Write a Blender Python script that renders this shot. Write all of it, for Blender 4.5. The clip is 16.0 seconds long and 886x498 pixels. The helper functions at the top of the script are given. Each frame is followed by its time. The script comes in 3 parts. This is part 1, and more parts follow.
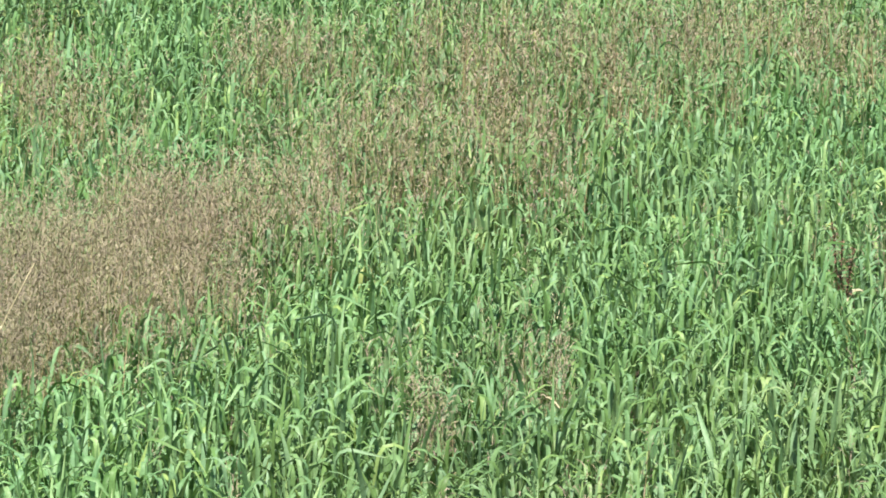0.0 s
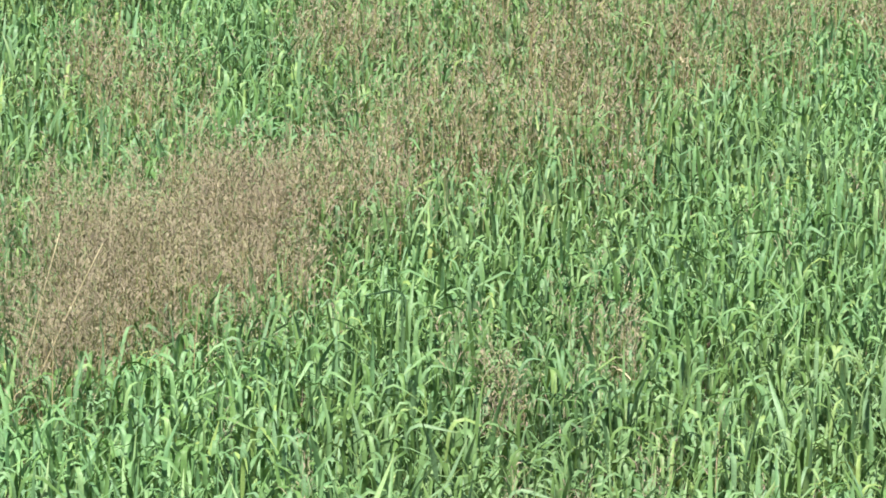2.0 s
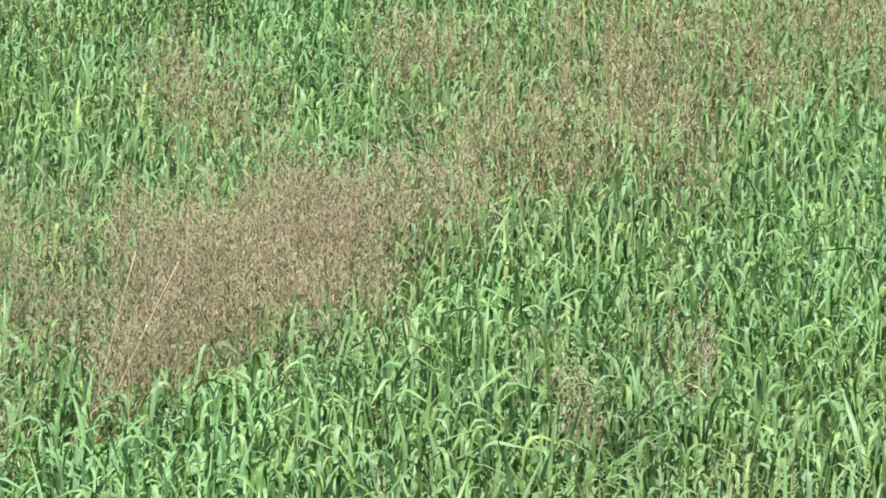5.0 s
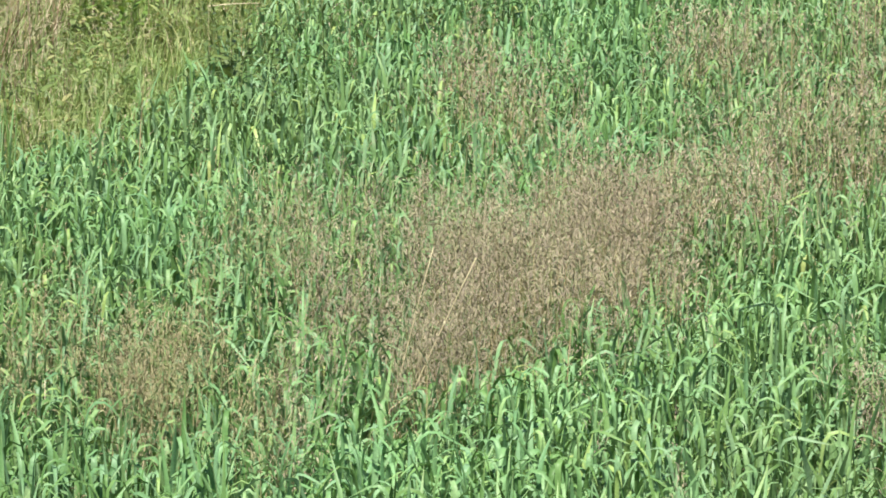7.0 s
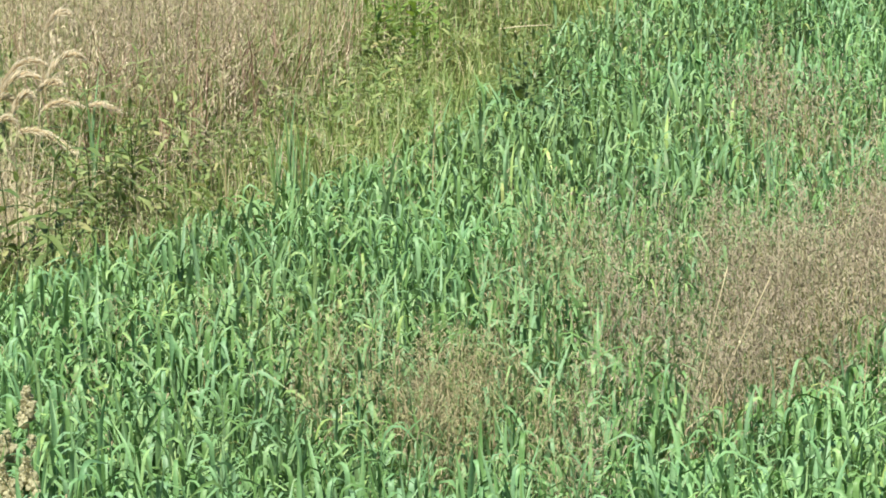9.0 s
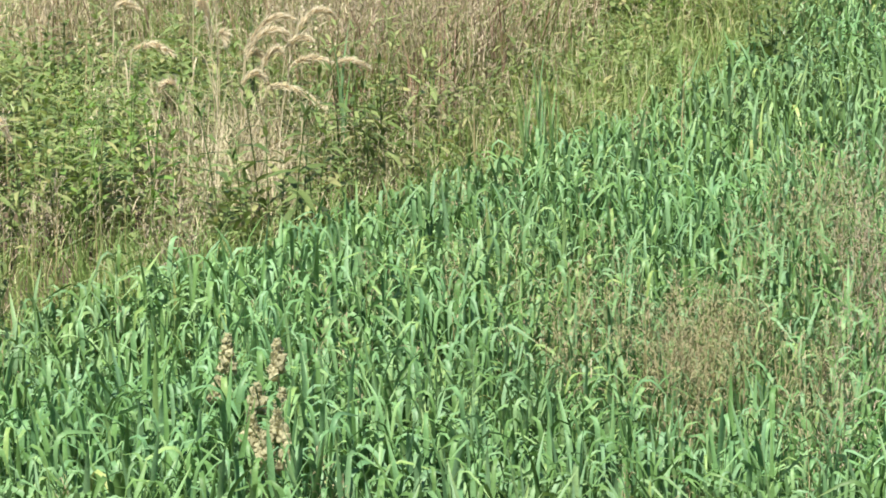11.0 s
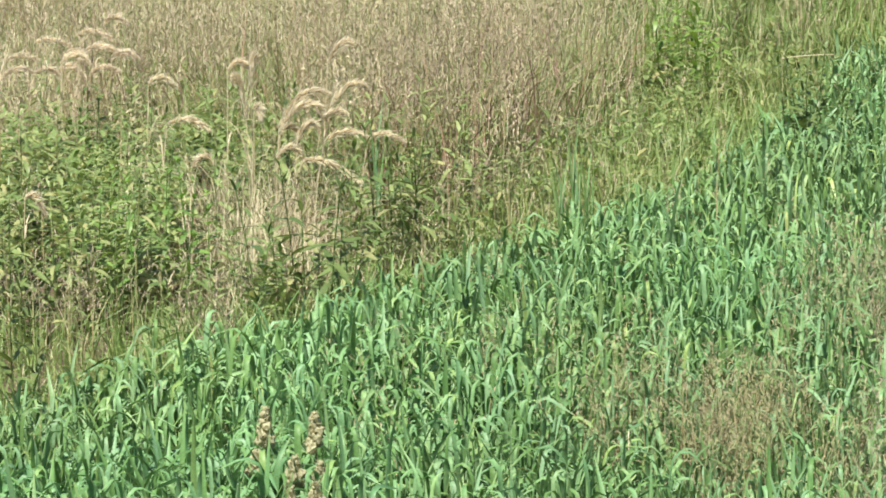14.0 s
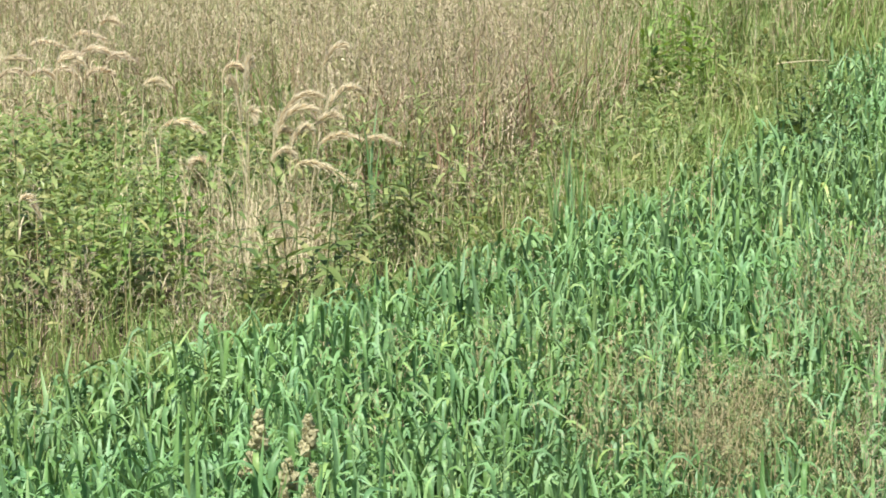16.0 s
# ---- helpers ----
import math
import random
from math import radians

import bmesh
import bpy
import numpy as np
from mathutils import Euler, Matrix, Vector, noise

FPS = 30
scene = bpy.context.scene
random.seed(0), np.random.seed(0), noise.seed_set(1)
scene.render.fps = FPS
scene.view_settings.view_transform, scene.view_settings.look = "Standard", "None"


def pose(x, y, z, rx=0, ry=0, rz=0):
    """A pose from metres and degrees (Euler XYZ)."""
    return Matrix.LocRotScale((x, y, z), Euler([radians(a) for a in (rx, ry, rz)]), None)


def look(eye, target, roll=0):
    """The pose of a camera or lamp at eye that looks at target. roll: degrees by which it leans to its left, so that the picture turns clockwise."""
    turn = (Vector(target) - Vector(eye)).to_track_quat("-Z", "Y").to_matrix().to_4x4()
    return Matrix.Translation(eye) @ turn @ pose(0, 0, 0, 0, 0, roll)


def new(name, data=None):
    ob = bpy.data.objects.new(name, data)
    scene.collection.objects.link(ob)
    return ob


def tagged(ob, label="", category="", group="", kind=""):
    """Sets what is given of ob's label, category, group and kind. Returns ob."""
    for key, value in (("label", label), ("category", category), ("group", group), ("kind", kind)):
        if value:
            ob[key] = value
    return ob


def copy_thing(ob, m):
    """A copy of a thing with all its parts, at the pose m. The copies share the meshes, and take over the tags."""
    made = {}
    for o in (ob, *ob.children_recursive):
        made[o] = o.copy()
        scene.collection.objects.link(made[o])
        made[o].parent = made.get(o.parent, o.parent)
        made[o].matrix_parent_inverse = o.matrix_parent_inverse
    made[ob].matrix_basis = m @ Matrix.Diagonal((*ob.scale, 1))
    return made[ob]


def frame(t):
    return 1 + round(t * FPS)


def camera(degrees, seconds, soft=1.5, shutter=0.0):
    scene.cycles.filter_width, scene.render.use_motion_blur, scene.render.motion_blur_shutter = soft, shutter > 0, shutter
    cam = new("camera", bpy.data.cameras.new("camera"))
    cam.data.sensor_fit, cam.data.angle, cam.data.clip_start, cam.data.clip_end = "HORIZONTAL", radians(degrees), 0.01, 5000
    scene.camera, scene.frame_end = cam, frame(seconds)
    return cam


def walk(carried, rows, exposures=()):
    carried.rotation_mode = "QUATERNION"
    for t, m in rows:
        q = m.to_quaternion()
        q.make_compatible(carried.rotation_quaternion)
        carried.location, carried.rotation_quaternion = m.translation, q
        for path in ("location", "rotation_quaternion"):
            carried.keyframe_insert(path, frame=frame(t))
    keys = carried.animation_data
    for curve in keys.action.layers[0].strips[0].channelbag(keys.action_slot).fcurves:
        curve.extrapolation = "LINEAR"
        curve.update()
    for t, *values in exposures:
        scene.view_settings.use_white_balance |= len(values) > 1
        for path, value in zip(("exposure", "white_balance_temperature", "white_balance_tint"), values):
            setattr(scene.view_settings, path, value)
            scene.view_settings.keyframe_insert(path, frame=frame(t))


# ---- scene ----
# ---------------------------------------------------------------- camera
cam = camera(9.0, 16.0, soft=1.8)


def held(pan, tilt, roll, x, y, z):
    """A hand-held long lens: degrees to the left, degrees down, roll, and the place of the lens."""
    p, d = radians(pan), radians(tilt)
    way = Vector((-math.sin(p) * math.cos(d), math.cos(p) * math.cos(d), -math.sin(d)))
    return look((x, y, z), Vector((x, y, z)) + way, roll)


PATH = [
    (0.0, -5.423, 9.024, 2.38, -0.002, -0.000, 4.021),
    (0.5, -4.783, 9.035, 2.07, 0.006, 0.005, 4.012),
    (1.0, -4.533, 9.204, 1.76, 0.011, 0.012, 4.016),
    (1.5, -4.565, 9.434, 1.52, 0.012, 0.019, 4.013),
    (2.0, -4.684, 9.312, 1.32, 0.014, 0.023, 4.018),
    (2.5, -4.826, 9.103, 1.12, 0.023, 0.026, 4.014),
    (3.0, -4.930, 9.065, 1.04, 0.025, 0.023, 4.016),
    (3.2, -4.947, 9.049, 1.05, 0.027, 0.023, 4.016),
    (5.3, -3.504, 9.143, 1.03, 0.028, -0.003, 4.016),
    (5.5, -3.250, 9.122, 0.99, 0.026, -0.004, 4.017),
    (6.0, -2.561, 9.075, 0.81, 0.016, -0.006, 4.018),
    (6.5, -1.724, 9.145, 0.64, 0.019, -0.003, 4.013),
    (7.0, -0.830, 9.185, 0.41, 0.015, -0.006, 4.007),
    (7.5, 0.028, 9.199, 0.04, 0.017, -0.002, 4.013),
    (8.0, 0.847, 9.198, -0.32, 0.023, -0.007, 4.009),
    (8.5, 1.577, 9.021, -0.67, 0.020, -0.002, 4.010),
    (9.0, 2.210, 8.956, -0.89, 0.019, 0.006, 4.005),
    (9.5, 2.917, 9.042, -0.99, 0.011, 0.010, 3.996),
    (10.0, 3.600, 9.074, -1.07, 0.007, 0.011, 4.001),
    (10.2, 3.860, 9.123, -1.07, 0.010, 0.012, 3.997),
    (12.3, 5.455, 9.390, -1.29, -0.042, -0.013, 3.965),
    (12.5, 5.445, 9.176, -1.35, -0.042, -0.009, 3.969),
    (13.0, 5.231, 8.913, -1.43, -0.036, -0.011, 3.970),
    (13.5, 5.096, 8.703, -1.36, -0.033, -0.012, 3.976),
    (14.0, 5.007, 8.532, -1.33, -0.031, -0.014, 3.974),
    (14.5, 4.925, 8.394, -1.17, -0.033, -0.019, 3.972),
    (15.0, 4.957, 8.353, -1.04, -0.035, -0.023, 3.971),
    (15.5, 4.982, 8.411, -0.99, -0.039, -0.020, 3.976),
    (16.0, 4.939, 8.480, -1.06, -0.034, -0.019, 3.968),
]
walk(cam, [(t, held(*row)) for t, *row in PATH])

# ---------------------------------------------------------------- world, sun, exposure
SUN_ELEVATION, SUN_AZIMUTH = radians(59), radians(200)   # compass: 0 is +y, clockwise; behind the camera, a little to its left
world = bpy.data.worlds.new("summer_sky")
scene.world = world
world.use_nodes = True
sky = world.node_tree.nodes.new("ShaderNodeTexSky")
sky.sky_type, sky.sun_disc = "NISHITA", False
sky.sun_elevation, sky.sun_rotation = SUN_ELEVATION, SUN_AZIMUTH
background = world.node_tree.nodes["Background"]
background.inputs["Strength"].default_value = 0.055
world.node_tree.links.new(sky.outputs[0], background.inputs["Color"])
sun = new("sun", bpy.data.lights.new("sun", "SUN"))
sun.data.energy, sun.data.angle, sun.data.color = 5.0, radians(0.53), (1.0, 0.95, 0.86)
to_sun = Vector((math.sin(SUN_AZIMUTH) * math.cos(SUN_ELEVATION), math.cos(SUN_AZIMUTH) * math.cos(SUN_ELEVATION), math.sin(SUN_ELEVATION)))
sun.matrix_world = look(to_sun * 60, (0, 0, 0))
scene.view_settings.exposure = 0.99


# ---------------------------------------------------------------- materials
def plant_material(name, stops, tip, gloss=0.45, glow=0.35, patch=0.12, coat=0.5, scale=0.9, drift=0.008):
    """Living or dry plant tissue: each blade has its own tone, tips are drier, stands drift in tone, light shines through."""
    m = bpy.data.materials.new(name)
    m.use_nodes = True
    nt = m.node_tree
    nd, ln = nt.nodes, nt.links
    nd.clear()
    out = nd.new("ShaderNodeOutputMaterial")
    geo = nd.new("ShaderNodeNewGeometry")
    info = nd.new("ShaderNodeObjectInfo")
    add = nd.new("ShaderNodeMath")
    add.operation = "ADD"
    ln.new(geo.outputs["Random Per Island"], add.inputs[0])
    ln.new(info.outputs["Random"], add.inputs[1])
    fract = nd.new("ShaderNodeMath")
    fract.operation = "FRACT"
    ln.new(add.outputs[0], fract.inputs[0])
    ramp = nd.new("ShaderNodeValToRGB")
    els = ramp.color_ramp.elements
    els[0].position, els[0].color = stops[0][0], (*stops[0][1], 1)
    els[1].position, els[1].color = stops[-1][0], (*stops[-1][1], 1)
    for p, c in stops[1:-1]:
        els.new(p).color = (*c, 1)
    ln.new(fract.outputs[0], ramp.inputs[0])
    # drift of tone over the stand
    coord = nd.new("ShaderNodeNewGeometry")
    big = nd.new("ShaderNodeTexNoise")
    big.inputs["Scale"].default_value, big.inputs["Detail"].default_value = scale, 3
    ln.new(coord.outputs["Position"], big.inputs["Vector"])
    hsv = nd.new("ShaderNodeHueSaturation")
    rng = nd.new("ShaderNodeMapRange")
    rng.inputs["From Min"].default_value, rng.inputs["From Max"].default_value = 0.3, 0.7
    rng.inputs["To Min"].default_value, rng.inputs["To Max"].default_value = 1 - patch, 1 + patch
    ln.new(big.outputs[0], rng.inputs["Value"])
    ln.new(rng.outputs[0], hsv.inputs["Value"])
    ln.new(ramp.outputs[0], hsv.inputs["Color"])
    slow = nd.new("ShaderNodeTexNoise")
    slow.inputs["Scale"].default_value, slow.inputs["Detail"].default_value = 0.55, 2
    ln.new(coord.outputs["Position"], slow.inputs["Vector"])
    hue = nd.new("ShaderNodeMapRange")
    hue.inputs["From Min"].default_value, hue.inputs["From Max"].default_value = 0.35, 0.65
    hue.inputs["To Min"].default_value, hue.inputs["To Max"].default_value = 0.5 - drift, 0.5 + drift
    ln.new(slow.outputs[0], hue.inputs["Value"])
    ln.new(hue.outputs[0], hsv.inputs["Hue"])
    # dry tips
    along = nd.new("ShaderNodeAttribute")
    along.attribute_name = "along"
    tipr = nd.new("ShaderNodeMapRange")
    tipr.inputs["From Min"].default_value, tipr.inputs["From Max"].default_value = 0.8, 1.0
    tipr.inputs["To Max"].default_value = 0.55
    ln.new(along.outputs["Fac"], tipr.inputs["Value"])
    mix = nd.new("ShaderNodeMix")
    mix.data_type = "RGBA"
    ln.new(tipr.outputs[0], mix.inputs["Factor"])
    ln.new(hsv.outputs[0], mix.inputs["A"])
    mix.inputs["B"].default_value = (*tip, 1)
    # fine veins and mottling
    fine = nd.new("ShaderNodeTexNoise")
    fine.inputs["Scale"].default_value, fine.inputs["Detail"].default_value = 140, 2
    ln.new(coord.outputs["Position"], fine.inputs["Vector"])
    mot = nd.new("ShaderNodeMapRange")
    mot.inputs["From Min"].default_value, mot.inputs["From Max"].default_value = 0.3, 0.7
    mot.inputs["To Min"].default_value, mot.inputs["To Max"].default_value = 0.86, 1.12
    ln.new(fine.outputs[0], mot.inputs["Value"])
    hsv2 = nd.new("ShaderNodeHueSaturation")
    ln.new(mot.outputs[0], hsv2.inputs["Value"])
    ln.new(mix.outputs["Result"], hsv2.inputs["Color"])
    bsdf = nd.new("ShaderNodeBsdfPrincipled")
    bsdf.inputs["Roughness"].default_value = gloss
    bsdf.inputs["Specular IOR Level"].default_value = coat
    ln.new(hsv2.outputs[0], bsdf.inputs["Base Color"])
    bump = nd.new("ShaderNodeBump")
    bump.inputs["Strength"].default_value, bump.inputs["Distance"].default_value = 0.3, 0.002
    ln.new(fine.outputs[0], bump.inputs["Height"])
    ln.new(bump.outputs[0], bsdf.inputs["Normal"])
    trans = nd.new("ShaderNodeBsdfTranslucent")
    warm = nd.new("ShaderNodeHueSaturation")
    warm.inputs["Hue"].default_value, warm.inputs["Saturation"].default_value, warm.inputs["Value"].default_value = 0.485, 1.15, 1.25
    ln.new(hsv2.outputs[0], warm.inputs["Color"])
    ln.new(warm.outputs[0], trans.inputs["Color"])
    both = nd.new("ShaderNodeMixShader")
    both.inputs[0].default_value = glow
    ln.new(bsdf.outputs[0], both.inputs[1])
    ln.new(trans.outputs[0], both.inputs[2])
    ln.new(both.outputs[0], out.inputs[0])
    return m


CROP = plant_material("cereal_leaf", [(0.0, (0.085, 0.172, 0.05)), (0.22, (0.146, 0.262, 0.083)), (0.42, (0.13, 0.255, 0.114)), (0.62, (0.174, 0.31, 0.122)), (0.8, (0.178, 0.308, 0.162)), (0.96, (0.23, 0.36, 0.14)), (0.997, (0.25, 0.36, 0.11)), (1.0, (0.33, 0.37, 0.14))], (0.26, 0.34, 0.12), 0.48, 0.20, 0.16, coat=0.28, drift=0.011)
STEM = plant_material("cereal_stem", [(0.0, (0.085, 0.18, 0.055)), (1.0, (0.18, 0.30, 0.11))], (0.2, 0.29, 0.1), 0.45, 0.1)
BENT = plant_material("bent_panicle", [(0.0, (0.215, 0.178, 0.127)), (0.4, (0.292, 0.244, 0.172)), (0.66, (0.375, 0.322, 0.225)), (0.8, (0.305, 0.282, 0.158)), (1.0, (0.215, 0.235, 0.105))], (0.325, 0.28, 0.19), 0.7, 0.2, 0.26, scale=2.2, drift=0.016)
OCHRE = plant_material("ochre_panicle", [(0.0, (0.21, 0.18, 0.098)), (0.4, (0.285, 0.25, 0.14)), (0.66, (0.36, 0.325, 0.19)), (0.8, (0.275, 0.28, 0.125)), (1.0, (0.20, 0.24, 0.09))], (0.32, 0.29, 0.16), 0.7, 0.22, 0.24, scale=2.2, drift=0.012)
BENT_STEM = plant_material("bent_stem", [(0.0, (0.16, 0.20, 0.08)), (0.6, (0.28, 0.26, 0.12)), (1.0, (0.36, 0.28, 0.15))], (0.38, 0.3, 0.17), 0.55, 0.2)
LUSH = plant_material("lush_grass", [(0.0, (0.12, 0.20, 0.05)), (0.5, (0.19, 0.29, 0.085)), (0.85, (0.27, 0.35, 0.12)), (1.0, (0.38, 0.37, 0.18))], (0.38, 0.36, 0.17), 0.5, 0.32, 0.2, scale=1.6)
HAY = plant_material("dry_grass", [(0.0, (0.35, 0.295, 0.195)), (0.4, (0.49, 0.42, 0.285)), (0.74, (0.61, 0.535, 0.375)), (0.86, (0.43, 0.41, 0.225)), (1.0, (0.29, 0.34, 0.14))], (0.61, 0.535, 0.385), 0.6, 0.25, 0.22, scale=1.8)
HERB = plant_material("herb_leaf", [(0.0, (0.11, 0.18, 0.05)), (0.5, (0.19, 0.262, 0.09)), (0.85, (0.275, 0.335, 0.132)), (1.0, (0.35, 0.34, 0.15))], (0.30, 0.33, 0.13), 0.42, 0.3, 0.2, scale=2.0)
HERB_DARK = plant_material("dark_weed_leaf", [(0.0, (0.075, 0.122, 0.036)), (1.0, (0.14, 0.2, 0.062))], (0.15, 0.2, 0.06), 0.42, 0.25)
HERB_BRIGHT = plant_material("bright_herb_leaf", [(0.0, (0.10, 0.20, 0.04)), (1.0, (0.21, 0.33, 0.08))], (0.24, 0.34, 0.09), 0.45, 0.32)
PLUME = plant_material("pale_plume", [(0.0, (0.60, 0.54, 0.39)), (0.6, (0.70, 0.645, 0.49)), (1.0, (0.77, 0.72, 0.58))], (0.76, 0.71, 0.57), 0.7, 0.5)
STRAW = plant_material("straw", [(0.0, (0.50, 0.425, 0.26)), (1.0, (0.62, 0.545, 0.37))], (0.60, 0.52, 0.35), 0.5, 0.1)
CREAM = plant_material("cream_seed", [(0.0, (0.38, 0.365, 0.215)), (0.6, (0.46, 0.44, 0.27)), (1.0, (0.53, 0.505, 0.32))], (0.51, 0.485, 0.31), 0.75, 0.4)
RUST = plant_material("rusty_seed", [(0.0, (0.13, 0.08, 0.05)), (0.6, (0.21, 0.135, 0.082)), (1.0, (0.30, 0.20, 0.12))], (0.28, 0.19, 0.11), 0.65, 0.1)


def soil_material():
    m = bpy.data.materials.new("field_soil")
    m.use_nodes = True
    nd, ln = m.node_tree.nodes, m.node_tree.links
    bsdf = nd["Principled BSDF"]
    bsdf.inputs["Roughness"].default_value = 0.95
    pos = nd.new("ShaderNodeNewGeometry")
    big, fine = nd.new("ShaderNodeTexNoise"), nd.new("ShaderNodeTexNoise")
    big.inputs["Scale"].default_value, big.inputs["Detail"].default_value = 0.35, 6
    fine.inputs["Scale"].default_value, fine.inputs["Detail"].default_value = 35, 6
    for n in (big, fine):
        ln.new(pos.outputs["Position"], n.inputs["Vector"])
    earth, green = nd.new("ShaderNodeValToRGB"), nd.new("ShaderNodeValToRGB")
    earth.color_ramp.elements[0].color, earth.color_ramp.elements[1].color = (0.05, 0.036, 0.024, 1), (0.15, 0.105, 0.065, 1)
    green.color_ramp.elements[0].position, green.color_ramp.elements[0].color = 0.3, (0.06, 0.13, 0.035, 1)
    green.color_ramp.elements[1].position, green.color_ramp.elements[1].color = 0.7, (0.17, 0.19, 0.075, 1)
    ln.new(fine.outputs[0], earth.inputs[0])
    ln.new(big.outputs[0], green.inputs[0])
    # bare soil among the stems; turf and crop cover farther off
    length = nd.new("ShaderNodeVectorMath")
    length.operation = "DISTANCE"
    length.inputs[1].default_value = (0, 26, 0)
    ln.new(pos.outputs["Position"], length.inputs[0])
    cover = nd.new("ShaderNodeMapRange")
    cover.inputs["From Min"].default_value, cover.inputs["From Max"].default_value = 14, 24
    ln.new(length.outputs["Value"], cover.inputs["Value"])
    mix = nd.new("ShaderNodeMix")
    mix.data_type = "RGBA"
    ln.new(cover.outputs[0], mix.inputs["Factor"])
    ln.new(earth.outputs[0], mix.inputs["A"])
    ln.new(green.outputs[0], mix.inputs["B"])
    ln.new(mix.outputs["Result"], bsdf.inputs["Base Color"])
    bump = nd.new("ShaderNodeBump")
    bump.inputs["Strength"].default_value, bump.inputs["Distance"].default_value = 0.8, 0.03
    ln.new(fine.outputs[0], bump.inputs["Height"])
    ln.new(bump.outputs[0], bsdf.inputs["Normal"])
    return m


SOIL = soil_material()

# ---------------------------------------------------------------- plan of the field
rng = np.random.default_rng(7)
EDGE_Y = (10, 18, 19.7, 20.75, 21.5, 23.0, 24.0, 25.2, 27.0, 29.1, 31.5, 36.0, 60.0)
EDGE_X = (-9.0, -4.5, -3.55, -3.06, -2.62, -2.15, -1.75, -1.36, -0.98, -0.72, -0.35, 0.9, 6.0)


def edge(y):
    """Where the crop ends towards the verge."""
    return np.interp(y, EDGE_Y, EDGE_X)


def smooth(v):
    v = np.clip(v, 0, 1)
    return v * v * (3 - 2 * v)


def wave(x, y, f, seed):
    """A cheap wandering noise, -1 to 1, over the plan."""
    r = np.random.default_rng(seed)
    total = np.zeros_like(x)
    for _ in range(6):
        a, p, k = r.uniform(0, 6.283), r.uniform(0, 6.283), f * r.uniform(0.6, 1.7)
        total += np.sin(k * (x * np.cos(a) + y * np.sin(a)) + p + 1.3 * np.sin(k * 0.7 * (y * np.cos(a) - x * np.sin(a)) + 2 * p))
    return total / 3.2


# brown stands of silky bent in the crop: x, y, half width, half depth, turn in degrees, how thick
BROWN = [
    (0.64, 21.5, 0.46, 1.35, 8, 1), (1.22, 23.0, 0.42, 0.85, 12, 0.84), (0.27, 19.7, 0.18, 0.85, 5, 0.92), (-0.08, 20.6, 0.16, 1.0, 0, 0.45),
    (2.02, 24.5, 0.40, 0.9, -20, 0.6), (2.35, 25.8, 0.45, 1.0, 0, 0.26), (1.85, 28.1, 0.26, 1.1, 0, 0.46), (3.2, 28.4, 0.7, 1.4, 0, 0.38),
    (0.66, 26.5, 0.25, 1.5, 0, 0.46), (2.80, 25.4, 0.22, 0.9, 0, 0.62),
]
# thinner stands of the same grass
SPARSE = [
    (4.4, 29, 0.6, 1.5, 0, 0.36), (-0.66, 19.15, 0.16, 0.85, 4, 0.52), (-0.28, 18.6, 0.10, 0.4, 0, 0.36), (-1.10, 19.5, 0.12, 0.7, 0, 0.26),
    (-0.3, 17.9, 0.12, 0.6, 0, 0.25), (1.73, 18.4, 0.06, 0.4, 0, 0.55), (-0.42, 22, 0.18, 0.9, 0, 0.3), (2.17, 19.4, 0.07, 0.5, 0, 0.35),
    (3.6, 27.2, 0.5, 0.8, 0, 0.26),
]


def brown(x, y):
    best = np.zeros_like(x)
    for cx, cy, rx, ry, turn, thick in BROWN + SPARSE:
        c, s = math.cos(radians(turn)), math.sin(radians(turn))
        u, v = ((x - cx) * c - (y - cy) * s) / rx, ((x - cx) * s + (y - cy) * c) / ry
        best = np.maximum(best, thick * smooth((1.85 - np.sqrt(u * u + v * v) + 0.4 * wave(x, y, 4.0, 3) + 0.35 * wave(x, y, 13.0, 5)) / 1.6))
    return np.clip(best * (1 + 0.35 * (1 - best) * wave(x, y, 7.0, 4)), 0, 1)


# small gaps: a hollow in the brown stand, round the withered docks, and dark hollows in the verge
CLEAR = [(0.47, 20.15, 0.055, 0.30), (3.68, 21.75, 0.10, 0.40), (3.53, 28.5, 0.10, 0.45), (-3.9, 24.1, 0.11, 0.5), (-4.04, 25.0, 0.14, 0.5), (-3.55, 27.0, 0.10, 0.5), (-3.46, 26.3, 0.07, 0.35), (-1.85, 25.9, 0.14, 0.25),
         (-2.26, 18.35, 0.08, 0.5), (-2.08, 18.2, 0.08, 0.5), (-2.07, 17.7, 0.06, 0.3), (-2.02, 17.2, 0.10, 0.3), (-1.06, 18.6, 0.04, 0.25)]


def bare(x, y):
    out = np.zeros(len(x), bool)
    for cx, cy, rx, ry in CLEAR:
        out |= ((x - cx) / rx) ** 2 + ((y - cy) / ry) ** 2 < 1
    return out


def rise(x, y):
    """Height of the ground: nearly flat, with furrows and small humps."""
    return 0.03 * wave(x, y, 0.5, 11) + 0.012 * wave(x, y, 5.0, 12)


def wedge(n, y0, y1, spread=0.18, extra=0.25):
    """Points spread evenly over the stretch of plan that opens away from the lane."""
    y = y0 + (y1 - y0) * rng.random(n * 2)
    keep = rng.random(n * 2) < (spread * y + extra) / (spread * y1 + extra)
    y = y[keep][:n]
    x = (rng.random(len(y)) * 2 - 1) * (spread * y + extra)
    free = ~bare(x, y)
    return x[free], y[free]


def wedge_area(y0, y1, spread=0.18, extra=0.25):
    return spread * (y1 * y1 - y0 * y0) + 2 * extra * (y1 - y0)


